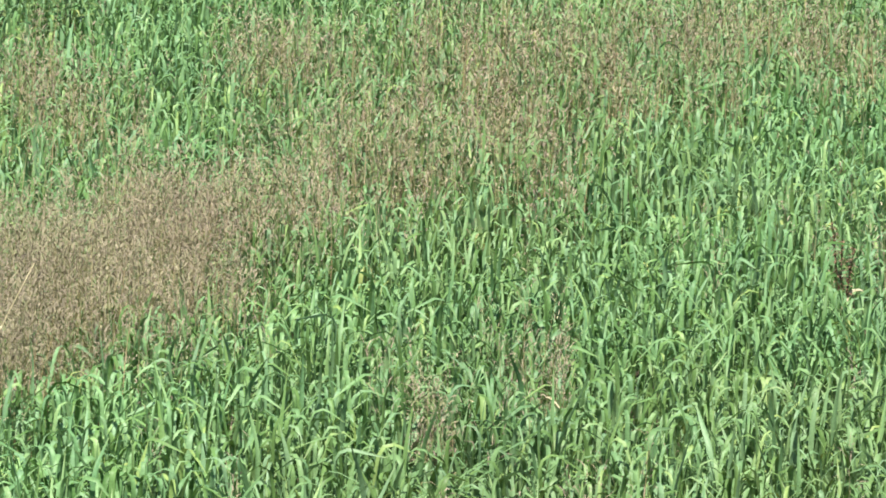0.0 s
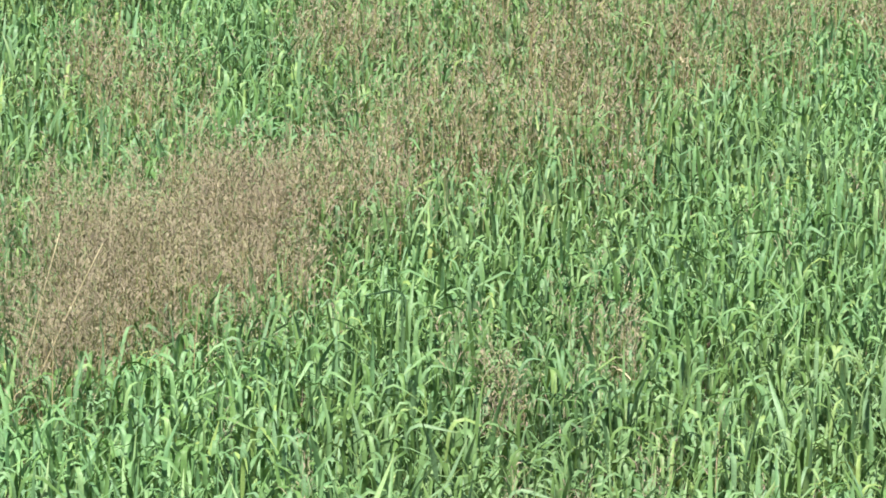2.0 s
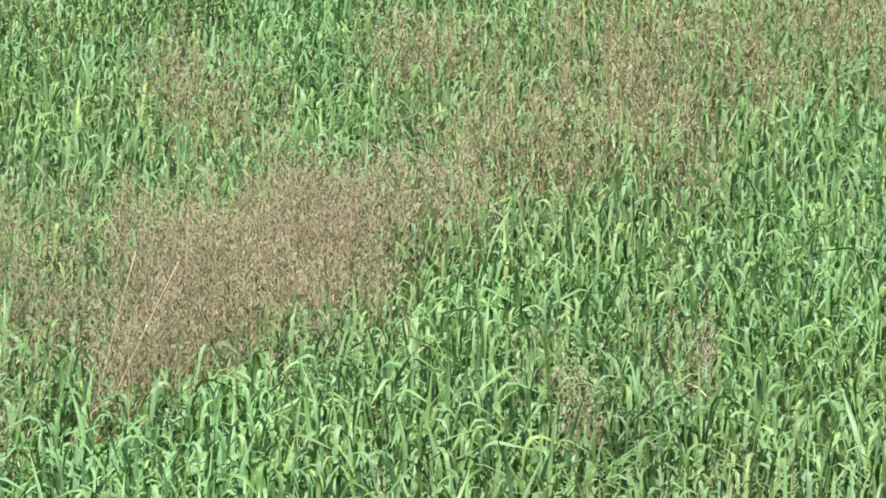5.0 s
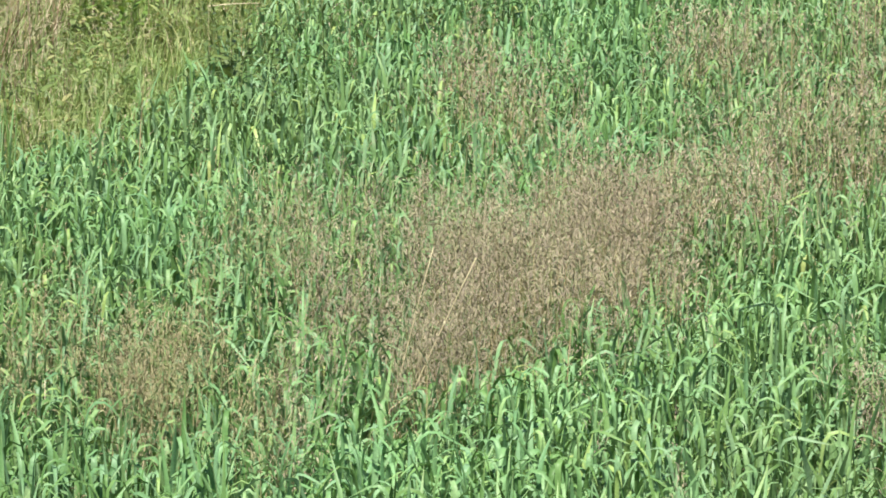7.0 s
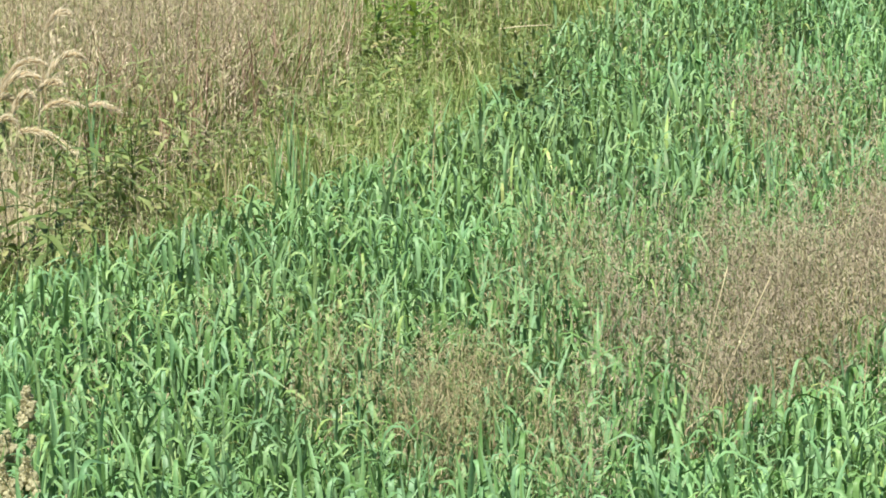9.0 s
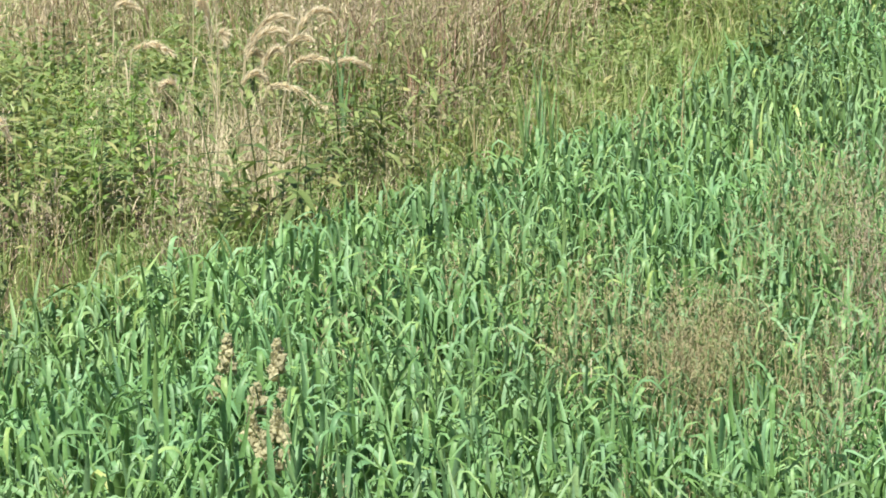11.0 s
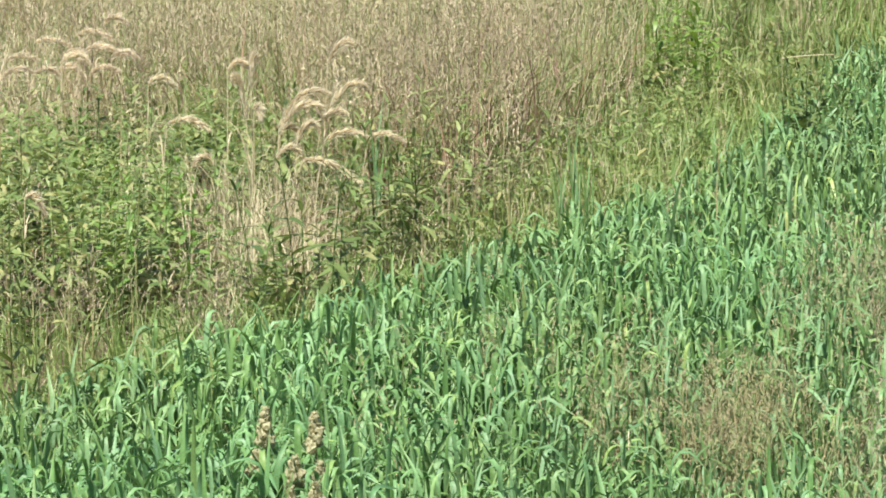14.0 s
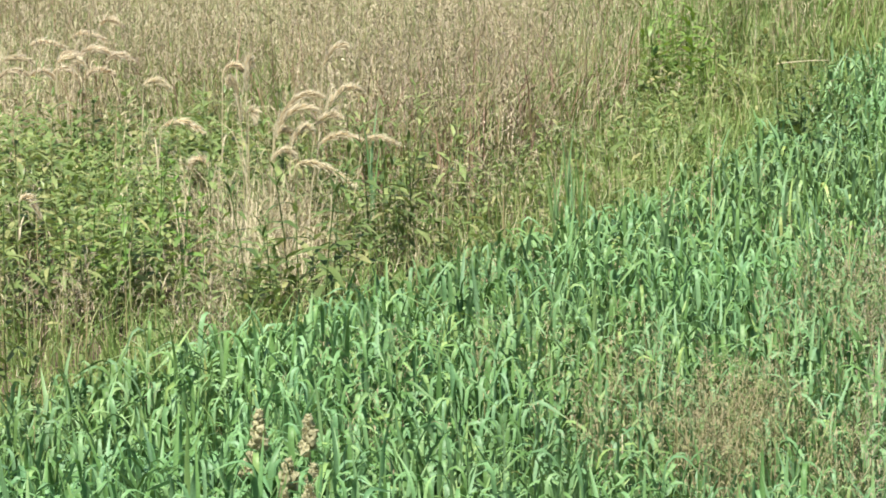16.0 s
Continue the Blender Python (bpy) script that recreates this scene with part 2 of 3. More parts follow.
# ---------------------------------------------------------------- blades
def blades(base, az, th0, th1, bend, length, width, seg=5, twist=0.0, sharp=0.28, shape=2.4, lean=0.0, fold=0.0):
    """Ribbons that rise at th0 from the vertical and bend over to th1 about the fraction bend of their length."""
    n = len(base)
    s = np.linspace(0, 1, seg + 1)[None, :]
    one = np.ones((n, 1))
    az, th0, th1, bend, length, width, twist = (np.broadcast_to(np.asarray(a, float), (n,))[:, None] * one for a in (az, th0, th1, bend, length, width, twist))
    mid = (s[:, 1:] + s[:, :-1]) / 2
    th = th0 + (th1 - th0) * smooth((mid - bend + sharp) / (2 * sharp))
    step = length / seg
    azs = az + lean * mid
    d = np.stack([np.sin(th) * np.cos(azs), np.sin(th) * np.sin(azs), np.cos(th)], -1) * step[..., None]
    pos = np.concatenate([np.zeros((n, 1, 3)), np.cumsum(d, 1)], 1) + base[:, None, :]
    side = np.stack([-np.sin(az), np.cos(az), np.zeros_like(az)], -1)
    thv = np.concatenate([th[:, :1], (th[:, 1:] + th[:, :-1]) / 2, th[:, -1:]], 1)
    up = np.stack([-np.cos(thv) * np.cos(az), -np.cos(thv) * np.sin(az), np.sin(thv)], -1)
    tw = (twist * s)[..., None]
    across = side * np.cos(tw) + up * np.sin(tw)
    w = 0.5 * width * np.clip(0.45 + 3.0 * s, 0, 1) * (1 - 0.97 * s ** shape)
    left, right = pos - across * w[..., None], pos + across * w[..., None]
    rows = [left, right]
    if fold:
        keel = up * np.cos(tw) - side * np.sin(tw)
        rows = [left, pos - keel * (fold * w)[..., None], right]
    m = len(rows)
    verts = np.stack(rows, 2).reshape(n, -1, 3)
    k = np.arange(seg) * m
    quad = np.concatenate([np.stack([k + c, k + c + 1, k + c + m + 1, k + c + m], -1) for c in range(m - 1)])
    faces = quad[None] + (np.arange(n) * (seg + 1) * m)[:, None, None]
    along = np.repeat(np.broadcast_to(s, (n, seg + 1)), m, 1)
    return verts.reshape(-1, 3), faces.reshape(-1, 4), along.reshape(-1)


def joined(parts):
    v, f, a, off = [], [], [], 0
    for verts, faces, along in parts:
        v.append(verts)
        f.append(faces + off)
        a.append(along)
        off += len(verts)
    return np.concatenate(v), np.concatenate(f), np.concatenate(a)


def ribbon_mesh(name, parts, material):
    v, f, a = joined(parts)
    me = bpy.data.meshes.new(name)
    me.vertices.add(len(v))
    me.vertices.foreach_set("co", v.astype(np.float32).ravel())
    me.loops.add(f.size)
    me.loops.foreach_set("vertex_index", f.astype(np.int32).ravel())
    me.polygons.add(len(f))
    me.polygons.foreach_set("loop_start", np.arange(len(f), dtype=np.int32) * 4)
    me.update(calc_edges=True)
    me.polygons.foreach_set("use_smooth", np.ones(len(f), dtype=bool))
    me.attributes.new("along", "FLOAT", "POINT").data.foreach_set("value", a.astype(np.float32))
    me.materials.append(material)
    return me


def stuff(name, parts, material, label, category):
    return tagged(new(name, ribbon_mesh(name, parts, material)), label, category, kind="stuff")


def cereal(x, y, height, seg=5, leaves=4, wide=1.0, fold=0.0):
    """Young cereal plants at the points x, y: upright stalks, blades that rise steeply and hook over near the end."""
    n = len(x)
    ground = np.column_stack([x, y, rise(x, y)])
    fine = np.interp(y, (16.5, 19, 26), (1.12, 1.0, 0.9))      # younger, narrower plants up the field
    strong = 1 + 0.16 * smooth((-x - 0.9) / 0.8) * (y < 24)      # broader blades towards the verge
    lean_az, lean = rng.uniform(0, 6.283, n), np.abs(rng.normal(0, 0.06, n))
    stems = [blades(ground, lean_az, lean * 0.5, lean * 1.6, 0.5, height * 0.86, 0.0072, 1, shape=6)]
    out = []
    az0 = rng.uniform(0, 6.283, n)
    for i in range(leaves):
        f = (0.22, 0.38, 0.56, 0.74)[i + 4 - leaves]
        h = height * (f + rng.uniform(-0.07, 0.07, n))
        at = ground + np.column_stack([np.sin(lean) * np.cos(lean_az) * h, np.sin(lean) * np.sin(lean_az) * h, np.cos(lean) * h])
        az = az0 + i * 3.14159 + rng.normal(0, 0.5, n)
        th0 = np.abs(rng.normal(0.13, 0.10, n))
        hooked = rng.random(n) < 0.86
        th1 = np.where(hooked, rng.uniform(1.9, 3.05, n), rng.uniform(0.15, 0.9, n))
        length = rng.uniform(0.20, 0.37, n) * (0.86 if i == leaves - 1 else 1.0) * np.clip(height / 0.5, 0.6, 1.2) * (0.4 + 0.6 * fine)
        out.append(blades(at, az, th0, th1, rng.uniform(0.36, 0.64, n), length, rng.uniform(0.0115, 0.0205, n) * wide * fine * strong, seg, rng.normal(0, 0.6, n), sharp=0.19, shape=3.0, fold=fold))
    return out, stems


# ---------------------------------------------------------------- ground
def ground_sheet():
    """One sheet to the horizon, fine where the field is seen."""
    xs = np.concatenate([[-2500, -700, -220, -80, -35], np.linspace(-18, 18, 73), [35, 80, 220, 700, 2500]])
    ys = np.concatenate([[-2500, -700, -200, -60, -20, -6], np.linspace(4, 52, 97), [75, 130, 300, 800, 2500]])
    gx, gy = np.meshgrid(xs, ys)
    near = smooth(1.2 - np.hypot(gx, gy - 26) / 45)
    v = np.stack([gx, gy, rise(gx, gy) * near], -1).reshape(-1, 3)
    nx = len(xs)
    i, j = np.meshgrid(np.arange(nx - 1), np.arange(len(ys) - 1))
    a = (j * nx + i).ravel()
    me = bpy.data.meshes.new("ground")
    me.from_pydata(v.tolist(), [], np.stack([a, a + 1, a + nx + 1, a + nx], -1).tolist())
    me.materials.append(SOIL)
    for p in me.polygons:
        p.use_smooth = True
    return tagged(new("ground", me), "brown field soil under crop and grass", "ground", kind="structure")


ground_sheet()


# ---------------------------------------------------------------- the crop
def crop_height(x, y):
    return (0.49 + 0.05 * wave(x, y, 1.6, 21) + rng.normal(0, 0.035, len(x))) * (0.84 + 0.16 * smooth((x - edge(y)) / 0.6))


def plant_crop(y0, y1, per_m2, seg, leaves, wide):
    x, y = wedge(int(per_m2 * wedge_area(y0, y1)), y0, y1)
    b = brown(x, y)
    keep = (x > edge(y) + 0.12 * wave(x, y, 5, 31)) & (rng.random(len(x)) > 0.7 * b)
    x, y, b = x[keep], y[keep], b[keep]
    return cereal(x, y, crop_height(x, y) * (1 - 0.22 * b), seg, leaves, wide, 0.35 if y1 < 25 else 0.0)


near_leaves, near_stems = plant_crop(16.0, 23, 235, 9, 3, 1.0)
far_leaves, far_stems = plant_crop(23, 35.5, 175, 7, 3, 1.06)
stuff("cereal_crop", near_leaves + far_leaves, CROP, "dense stand of blue-green young cereal leaves", "crop")
stuff("cereal_stems", near_stems + far_stems, STEM, "green upright stalks of the young cereal", "crop")
# the same field goes on outside the stretch that is walked past
ox, oy = rng.uniform(-14, 16, 16000), rng.uniform(7, 52, 16000)
keep = (ox > edge(oy)) & ((np.abs(ox) > 0.18 * oy + 0.2) | (oy < 16.0) | (oy > 35.5))
outer_leaves, outer_stems = cereal(ox[keep], oy[keep], crop_height(ox[keep], oy[keep]), 3, 3, 1.8)
stuff("field_margin_crop", outer_leaves + outer_stems, CROP, "young green cereal over the rest of the field", "crop")


# ---------------------------------------------------------------- brown silky bent in the crop
def bent(x, y, height, arms, wide=1.0, spread=0.05, slim=1.0):
    """Airy panicles: a fine stalk, a few hair-thin arms, and a cloud of small curved spikelets held round it."""
    n = len(x)
    base = np.column_stack([x, y, rise(x, y)])
    az, lean = rng.uniform(0, 6.283, n), np.abs(rng.normal(0, 0.10, n))
    stalk = [blades(base, az, lean * 0.4, lean * 2.2, 0.6, height, 0.0034 * wide, 3, shape=5)]
    out = []
    for i in range(arms):
        f = 0.60 + 0.40 * (i + rng.random(n)) / arms
        h = height * f
        bendy = lean * (0.4 + 0.9 * f)
        a = rng.uniform(0, 6.283, n)
        away = spread * np.sqrt(rng.random(n)) * np.clip((1.04 - f) / 0.30, 0.12, 1.0)
        at = base + np.column_stack([np.sin(bendy) * np.cos(az) * h + np.cos(a) * away, np.sin(bendy) * np.sin(az) * h + np.sin(a) * away, np.cos(bendy) * h])
        if i % 2:
            ln, wd = rng.uniform(0.03, 0.075, n), rng.uniform(0.0024, 0.004, n)
        else:
            ln, wd = rng.uniform(0.014, 0.034, n) * slim, rng.uniform(0.004, 0.0078, n) / slim
        out.append(blades(at, a, rng.uniform(0.1, 1.0, n), rng.uniform(0.8, 2.7, n), 0.5, ln, wd * wide, 2, rng.normal(0, 1.5, n), shape=2.6))
    return out, stalk


def plant_bent(y0, y1, per_m2, arms, wide):
    x, y = wedge(int(per_m2 * wedge_area(y0, y1)), y0, y1)
    b = brown(x, y)
    keep = (rng.random(len(x)) < b * 0.95 + 0.004 + 0.04 * smooth(wave(x, y, 2.2, 51) * 1.5 - 0.5)) & (x > edge(y))
    x, y = x[keep], y[keep]
    tan = (x < -0.25) | ((y > 23.6) & (rng.random(len(x)) < 0.2))
    brown_heads, brown_stalks = bent(x[~tan], y[~tan], rng.normal(0.66, 0.07, (~tan).sum()), arms, wide)
    tan_heads, tan_stalks = bent(x[tan], y[tan], rng.normal(0.64, 0.07, tan.sum()), arms, wide)
    return brown_heads, tan_heads, brown_stalks + tan_stalks


heads_a, tan_a, stalks_a = plant_bent(16.0, 23, 300, 36, 1.0)
heads_b, tan_b, stalks_b = plant_bent(23, 35, 240, 18, 1.45)
# the low green leaves of the same grass
x, y = wedge(int(300 * wedge_area(16.0, 34)), 16.0, 34)
keep = rng.random(len(x)) < brown(x, y) * 0.9
x, y = x[keep], y[keep]
base = np.column_stack([x, y, rise(x, y)])
stuff("bent_grass_leaves", [blades(base, rng.uniform(0, 6.283, len(x)), np.abs(rng.normal(0.1, 0.08, len(x))), rng.uniform(0.4, 1.8, len(x)), rng.uniform(0.5, 0.8, len(x)), rng.uniform(0.36, 0.62, len(x)), rng.uniform(0.004, 0.008, len(x)), 4, rng.normal(0, 0.8, len(x)))], BENT_STEM, "dull green blades among the brown bent grass", "grass")
stuff("bent_grass_heads", heads_a + heads_b, BENT, "airy purplish-brown seed panicles of weedy bent grass", "grass")
stuff("ochre_grass_heads", tan_a + tan_b, OCHRE, "airy ochre and olive seed panicles among the crop", "grass")
stuff("bent_grass_stalks", stalks_a + stalks_b, BENT_STEM, "thin brownish-green stalks of weedy bent grass", "grass")


# ---------------------------------------------------------------- the verge
def grass(x, y, height, width, seg=4, flop=1.2):
    n = len(x)
    base = np.column_stack([x, y, rise(x, y)])
    return [blades(base, rng.uniform(0, 6.283, n), np.abs(rng.normal(0.12, 0.1, n)), rng.uniform(0.3, flop + 0.8, n), rng.uniform(0.45, 0.8, n), height, width, seg, rng.normal(0, 0.8, n), sharp=0.35)]


def verge_points(per_m2, y0, y1):
    x, y = wedge(int(per_m2 * wedge_area(y0, y1)), y0, y1)
    off = edge(y) - x
    keep = off > -0.15
    return x[keep], y[keep], off[keep]


# zones of the verge: leafy herbs, brown seed grass; x, y, half width, half depth, how thick
HERB_ZONES = [(-4.1, 26.3, 0.85, 2.0, 1.0), (-3.6, 24.2, 0.55, 0.9, 0.9), (-2.62, 26.4, 0.16, 0.9, 0.6), (-2.72, 23.7, 0.25, 0.45, 0.9),
              (-2.3, 27.4, 0.2, 0.7, 0.2), (-5.2, 28.0, 0.6, 1.6, 0.7), (-4.6, 23.6, 0.5, 0.9, 0.8)]


def zone(zones, x, y):
    best = np.zeros_like(x)
    for cx, cy, rx, ry, thick in zones:
        best = np.maximum(best, thick * smooth((1.7 - np.hypot((x - cx) / rx, (y - cy) / ry) + 0.4 * wave(x, y, 3.0, 41)) / 1.2))
    return best * np.clip(0.8 + 0.5 * wave(x, y, 4.5, 42), 0.15, 1)


def herbage(x, y):
    return zone(HERB_ZONES, x, y) * smooth((y - 22.9) / 1.0)


# how far back the tall grass of the verge begins
TALL_X = (-7.0, -3.5, -3.1, -2.9, -2.3, -1.5, -1.0)
TALL_Y = (28.8, 28.2, 27.6, 26.1, 26.2, 32.2, 33.0)
PLUME_FOOT = [(-3.05, 25.2, 0.28, 0.55, 1.0), (-2.98, 24.5, 0.30, 0.5, 0.65), (-4.7, 29.4, 0.35, 0.6, 1.0)]


def olive(x):
    """The greener side of the verge, next to the crop."""
    return smooth((x + 2.3) / 0.9)


def tallness(x, y):
    return smooth((y - np.interp(x, TALL_X, TALL_Y) + 0.45 * wave(x, y, 3.0, 44)) / 1.1)


x, y, off = verge_points(900, 19, 36)
herb, tl = herbage(x, y), tallness(x, y)
strip = smooth(1.5 - off)
keep = rng.random(len(x)) < np.maximum(np.maximum(strip, 0.75 * olive(x)), 0.42 + 0.2 * tl) * (1 - 0.8 * herb) * (1 - 0.6 * zone(PLUME_FOOT, x, y))
top = rng.uniform(0.12, 0.34, keep.sum()) * (1 - tl[keep]) + rng.uniform(0.3, 0.72, keep.sum()) * tl[keep]
stuff("lush_verge_grass", grass(x[keep], y[keep], top * (1 + 0.35 * smooth((23.6 - y[keep]) / 1.5)), rng.uniform(0.0055, 0.0095, keep.sum()), 3), LUSH, "fine yellow-green grass along the field edge", "grass")
x, y, off = verge_points(800, 19, 36)
herb, tl, foot = herbage(x, y), tallness(x, y), zone(PLUME_FOOT, x, y)
keep = rng.random(len(x)) < np.maximum((0.26 + 0.36 * tl) * (1 - 0.7 * herb) * (0.15 + 0.85 * smooth((y - 22.6) / 1.5)) * (0.15 + 0.85 * smooth((off - 0.3) / 1.0)) * (1 - 0.5 * olive(x)), foot)
top = rng.uniform(0.4, 1.0, keep.sum()) * (0.32 + 0.36 * np.maximum(tl, foot)[keep] + 0.16 * foot[keep])
fx, fy = wedge(int(580 * wedge_area(24, 31)), 24, 31)
hold = rng.random(len(fx)) < zone(PLUME_FOOT, fx, fy)
fx, fy = fx[hold], fy[hold]
stuff("straw_tussocks", grass(fx, fy, rng.uniform(0.24, 0.62, len(fx)), rng.uniform(0.0045, 0.0085, len(fx)), 5, 1.7), HAY, "bleached straw tussocks under the plume reeds", "grass")
stuff("dry_verge_grass", grass(x[keep], y[keep], top, rng.uniform(0.0045, 0.0085, keep.sum()), 3), HAY, "tan dry grass standing on the verge", "grass")
x, y, off = verge_points(270, 20, 36)
herb, tl = herbage(x, y), tallness(x, y)
keep = rng.random(len(x)) < (0.16 + 0.66 * tl) * (1 - 0.85 * herb) * (0.65 + 0.4 * wave(x, y, 2.5, 43)) * smooth((off - 0.35) / 0.8) * (1 - 0.8 * olive(x)) * smooth((y - 21.8) / 1.6)
top = rng.normal(0.70, 0.12, keep.sum()) * (0.6 + 0.4 * tl[keep])
pick = rng.random(keep.sum()) < smooth((y[keep] - 28.5) / 3.0) * 0.55 + 0.12
heads_c, stalks_c = bent(x[keep][pick], y[keep][pick], top[pick], 17, 1.35, 0.035, 1.9)
heads_d, stalks_d = bent(x[keep][~pick], y[keep][~pick], top[~pick], 17, 1.35, 0.035, 1.8)
stuff("hay_coloured_heads", heads_c, HAY, "pale tan seed heads of tall verge grass", "grass")
stuff("brown_verge_heads", heads_d, BENT, "purplish-brown seed heads of tall verge grass", "grass")
stuff("verge_grass_stalks", stalks_c + stalks_d, BENT_STEM, "thin stalks of tall verge grass", "grass")


x, y, off = verge_points(420, 22, 36)
keep = rng.random(len(x)) < tallness(x, y) * (0.10 + 0.5 * zone([(-2.3, 27.3, 0.65, 2.2, 1.0)], x, y)) * smooth((off - 0.4) / 0.6) * (1 - 0.7 * olive(x))
stuff("dark_dead_stems", grass(x[keep], y[keep], rng.uniform(0.40, 0.88, keep.sum()), rng.uniform(0.006, 0.012, keep.sum()), 3, 0.7), RUST, "dark brown dead stems among the verge grass", "grass")


def herb_cover(x, y, height, tiers, size):
    """Close low growth of leafy herbs, leaves set in pairs up each stalk."""
    n = len(x)
    base = np.column_stack([x, y, rise(x, y)])
    out, a0 = [blades(base, rng.uniform(0, 6.283, n), 0.05, 0.15, 0.5, height, 0.005, 2, shape=5)], rng.uniform(0, 6.283, n)
    for i in range(tiers):
        t = 0.3 + 0.68 * i / (tiers - 1)
        at = base + np.column_stack([np.zeros(n), np.zeros(n), height * t])
        for k in (0, 3.14159):
            ln = rng.uniform(0.05, 0.10, n) * size * (1.1 - 0.45 * t)
            out.append(blades(at, a0 + 1.57 * i + k + rng.normal(0, 0.35, n), rng.uniform(0.6, 1.2, n), rng.uniform(1.4, 2.2, n), 0.5, ln, ln * rng.uniform(0.20, 0.34, n), 3, rng.normal(0, 0.4, n), shape=1.8))
    return out


x, y, off = verge_points(72, 19, 36)
herb = herbage(x, y)
keep = rng.random(len(x)) < (herb * 0.85 + 0.22 * smooth(off / 0.5)) * (0.10 + 0.90 * smooth((y - 22.8) / 1.6)) * (1 - 0.7 * tallness(x, y)) * (1 - 0.95 * zone(PLUME_FOOT, x, y))
x, y, herb, near_crop = x[keep], y[keep], herb[keep], 0.55 + 0.45 * smooth((off[keep] - 0.4) / 0.8)
stuff("herb_undergrowth", herb_cover(x, y, (rng.uniform(0.2, 0.42, len(x)) + 0.2 * herb * rng.random(len(x))) * near_crop, 6, 1.75), HERB, "close leafy green undergrowth of verge herbs", "herbs")
# plain cover of the verge outside the seen stretch
ox, oy = rng.uniform(-16, 10, 14000), rng.uniform(7, 52, 14000)
keep = (ox < edge(oy)) & ((np.abs(ox) > 0.18 * oy + 0.2) | (oy < 19) | (oy > 36))
stuff("outer_verge_grass", grass(ox[keep], oy[keep], rng.uniform(0.3, 0.7, keep.sum()), rng.uniform(0.012, 0.02, keep.sum()), 3), LUSH, "green rough grass over the rest of the verge", "grass")


# ---------------------------------------------------------------- single plants
def part(name, mesh, parent, place=None, label=""):
    ob = new(name, mesh)
    ob.parent = parent
    if place is not None:
        ob.matrix_basis = place
    return tagged(ob, label)


def one(bl, name, material):
    return ribbon_mesh(name, bl if isinstance(bl, list) else [bl], material)


def tube(name, points, radii, material, sides=5):
    """A tapering round stalk along a line of points."""
    pts = [Vector(p) for p in points]
    verts, faces = [], []
    for i, p in enumerate(pts):
        d = (pts[min(i + 1, len(pts) - 1)] - pts[max(i - 1, 0)]).normalized()
        a = d.cross(Vector((0.3, 0.9, 0.1))).normalized()
        b = d.cross(a)
        for k in range(sides):
            t = 6.28318 * k / sides
            verts.append(p + (a * math.cos(t) + b * math.sin(t)) * radii[i])
    for i in range(len(pts) - 1):
        for k in range(sides):
            faces.append((i * sides + k, i * sides + (k + 1) % sides, (i + 1) * sides + (k + 1) % sides, (i + 1) * sides + k))
    faces.append(tuple(range((len(pts) - 1) * sides, len(pts) * sides)))
    me = bpy.data.meshes.new(name)
    me.from_pydata(verts, [], faces)
    me.polygons.foreach_set("use_smooth", np.ones(len(faces), dtype=bool))
    me.materials.append(material)
    return me


def broad_leaf(name, length, width, droop, material, fold=0.25):
    """A pointed leaf with a folded midrib, lying along +x and curving down."""
    verts, faces, n = [], [], 6
    for i in range(n + 1):
        s = i / n
        w = 0.5 * width * (math.sin(math.pi * min(1, s * 0.9 + 0.06)) ** 0.8) * (1 - 0.35 * s)
        w = max(w, 0.0006) if i < n else 0.0004
        x0, z0 = length * s * (1 - 0.15 * droop * s), -length * droop * s * s
        verts += [(x0, -w, z0 + fold * w), (x0, 0, z0), (x0, w, z0 + fold * w)]
    for i in range(n):
        a = 3 * i
        faces += [(a, a + 3, a + 4, a + 1), (a + 1, a + 4, a + 5, a + 2)]
    me = bpy.data.meshes.new(name)
    me.from_pydata(verts, [], faces)
    me.polygons.foreach_set("use_smooth", np.ones(len(faces), dtype=bool))
    me.attributes.new("along", "FLOAT", "POINT").data.foreach_set("value", [v[0] / length for v in verts])
    me.materials.append(material)
    return me


def herb_kind(height, leaf_len, leaf_w, tiers, material, label, seed, spread=1.0, category="herb"):
    """An upright leafy herb: a stalk with pairs of leaves, turned a quarter from tier to tier."""
    r = random.Random(seed)
    root = tagged(new("leafy_herb"), label, category, group="leafy herbs on the verge")
    sway = (r.uniform(-0.06, 0.06), r.uniform(-0.05, 0.05))
    line = [(sway[0] * t * t, sway[1] * t * t, height * t) for t in (0, 0.3, 0.6, 0.85, 1.0)]
    part("stem", tube("herb_stem", line, (0.004, 0.0036, 0.003, 0.0022, 0.0012), material), root)
    leaves = [broad_leaf("herb_leaf", leaf_len, leaf_w, d, material) for d in (0.15, 0.4, 0.7)]
    turn = r.uniform(0, 360)
    for i in range(tiers):
        t = 0.28 + 0.70 * i / (tiers - 1)
        size = (1.15 - 0.65 * max(0, (t - 0.55) / 0.45)) * r.uniform(0.85, 1.15)
        turn += 90 + r.uniform(-22, 22)
        for k in (0, 180):
            m = pose(sway[0] * t * t, sway[1] * t * t, height * t, 0, 0, turn + k + r.uniform(-15, 15)) @ pose(0, 0, 0, r.uniform(-20, 20), r.uniform(-50, 5) - 25 * (t > 0.85), 0)
            part("leaf", r.choice(leaves), root, m @ Matrix.Diagonal((size * spread, size, size, 1)))
    return root


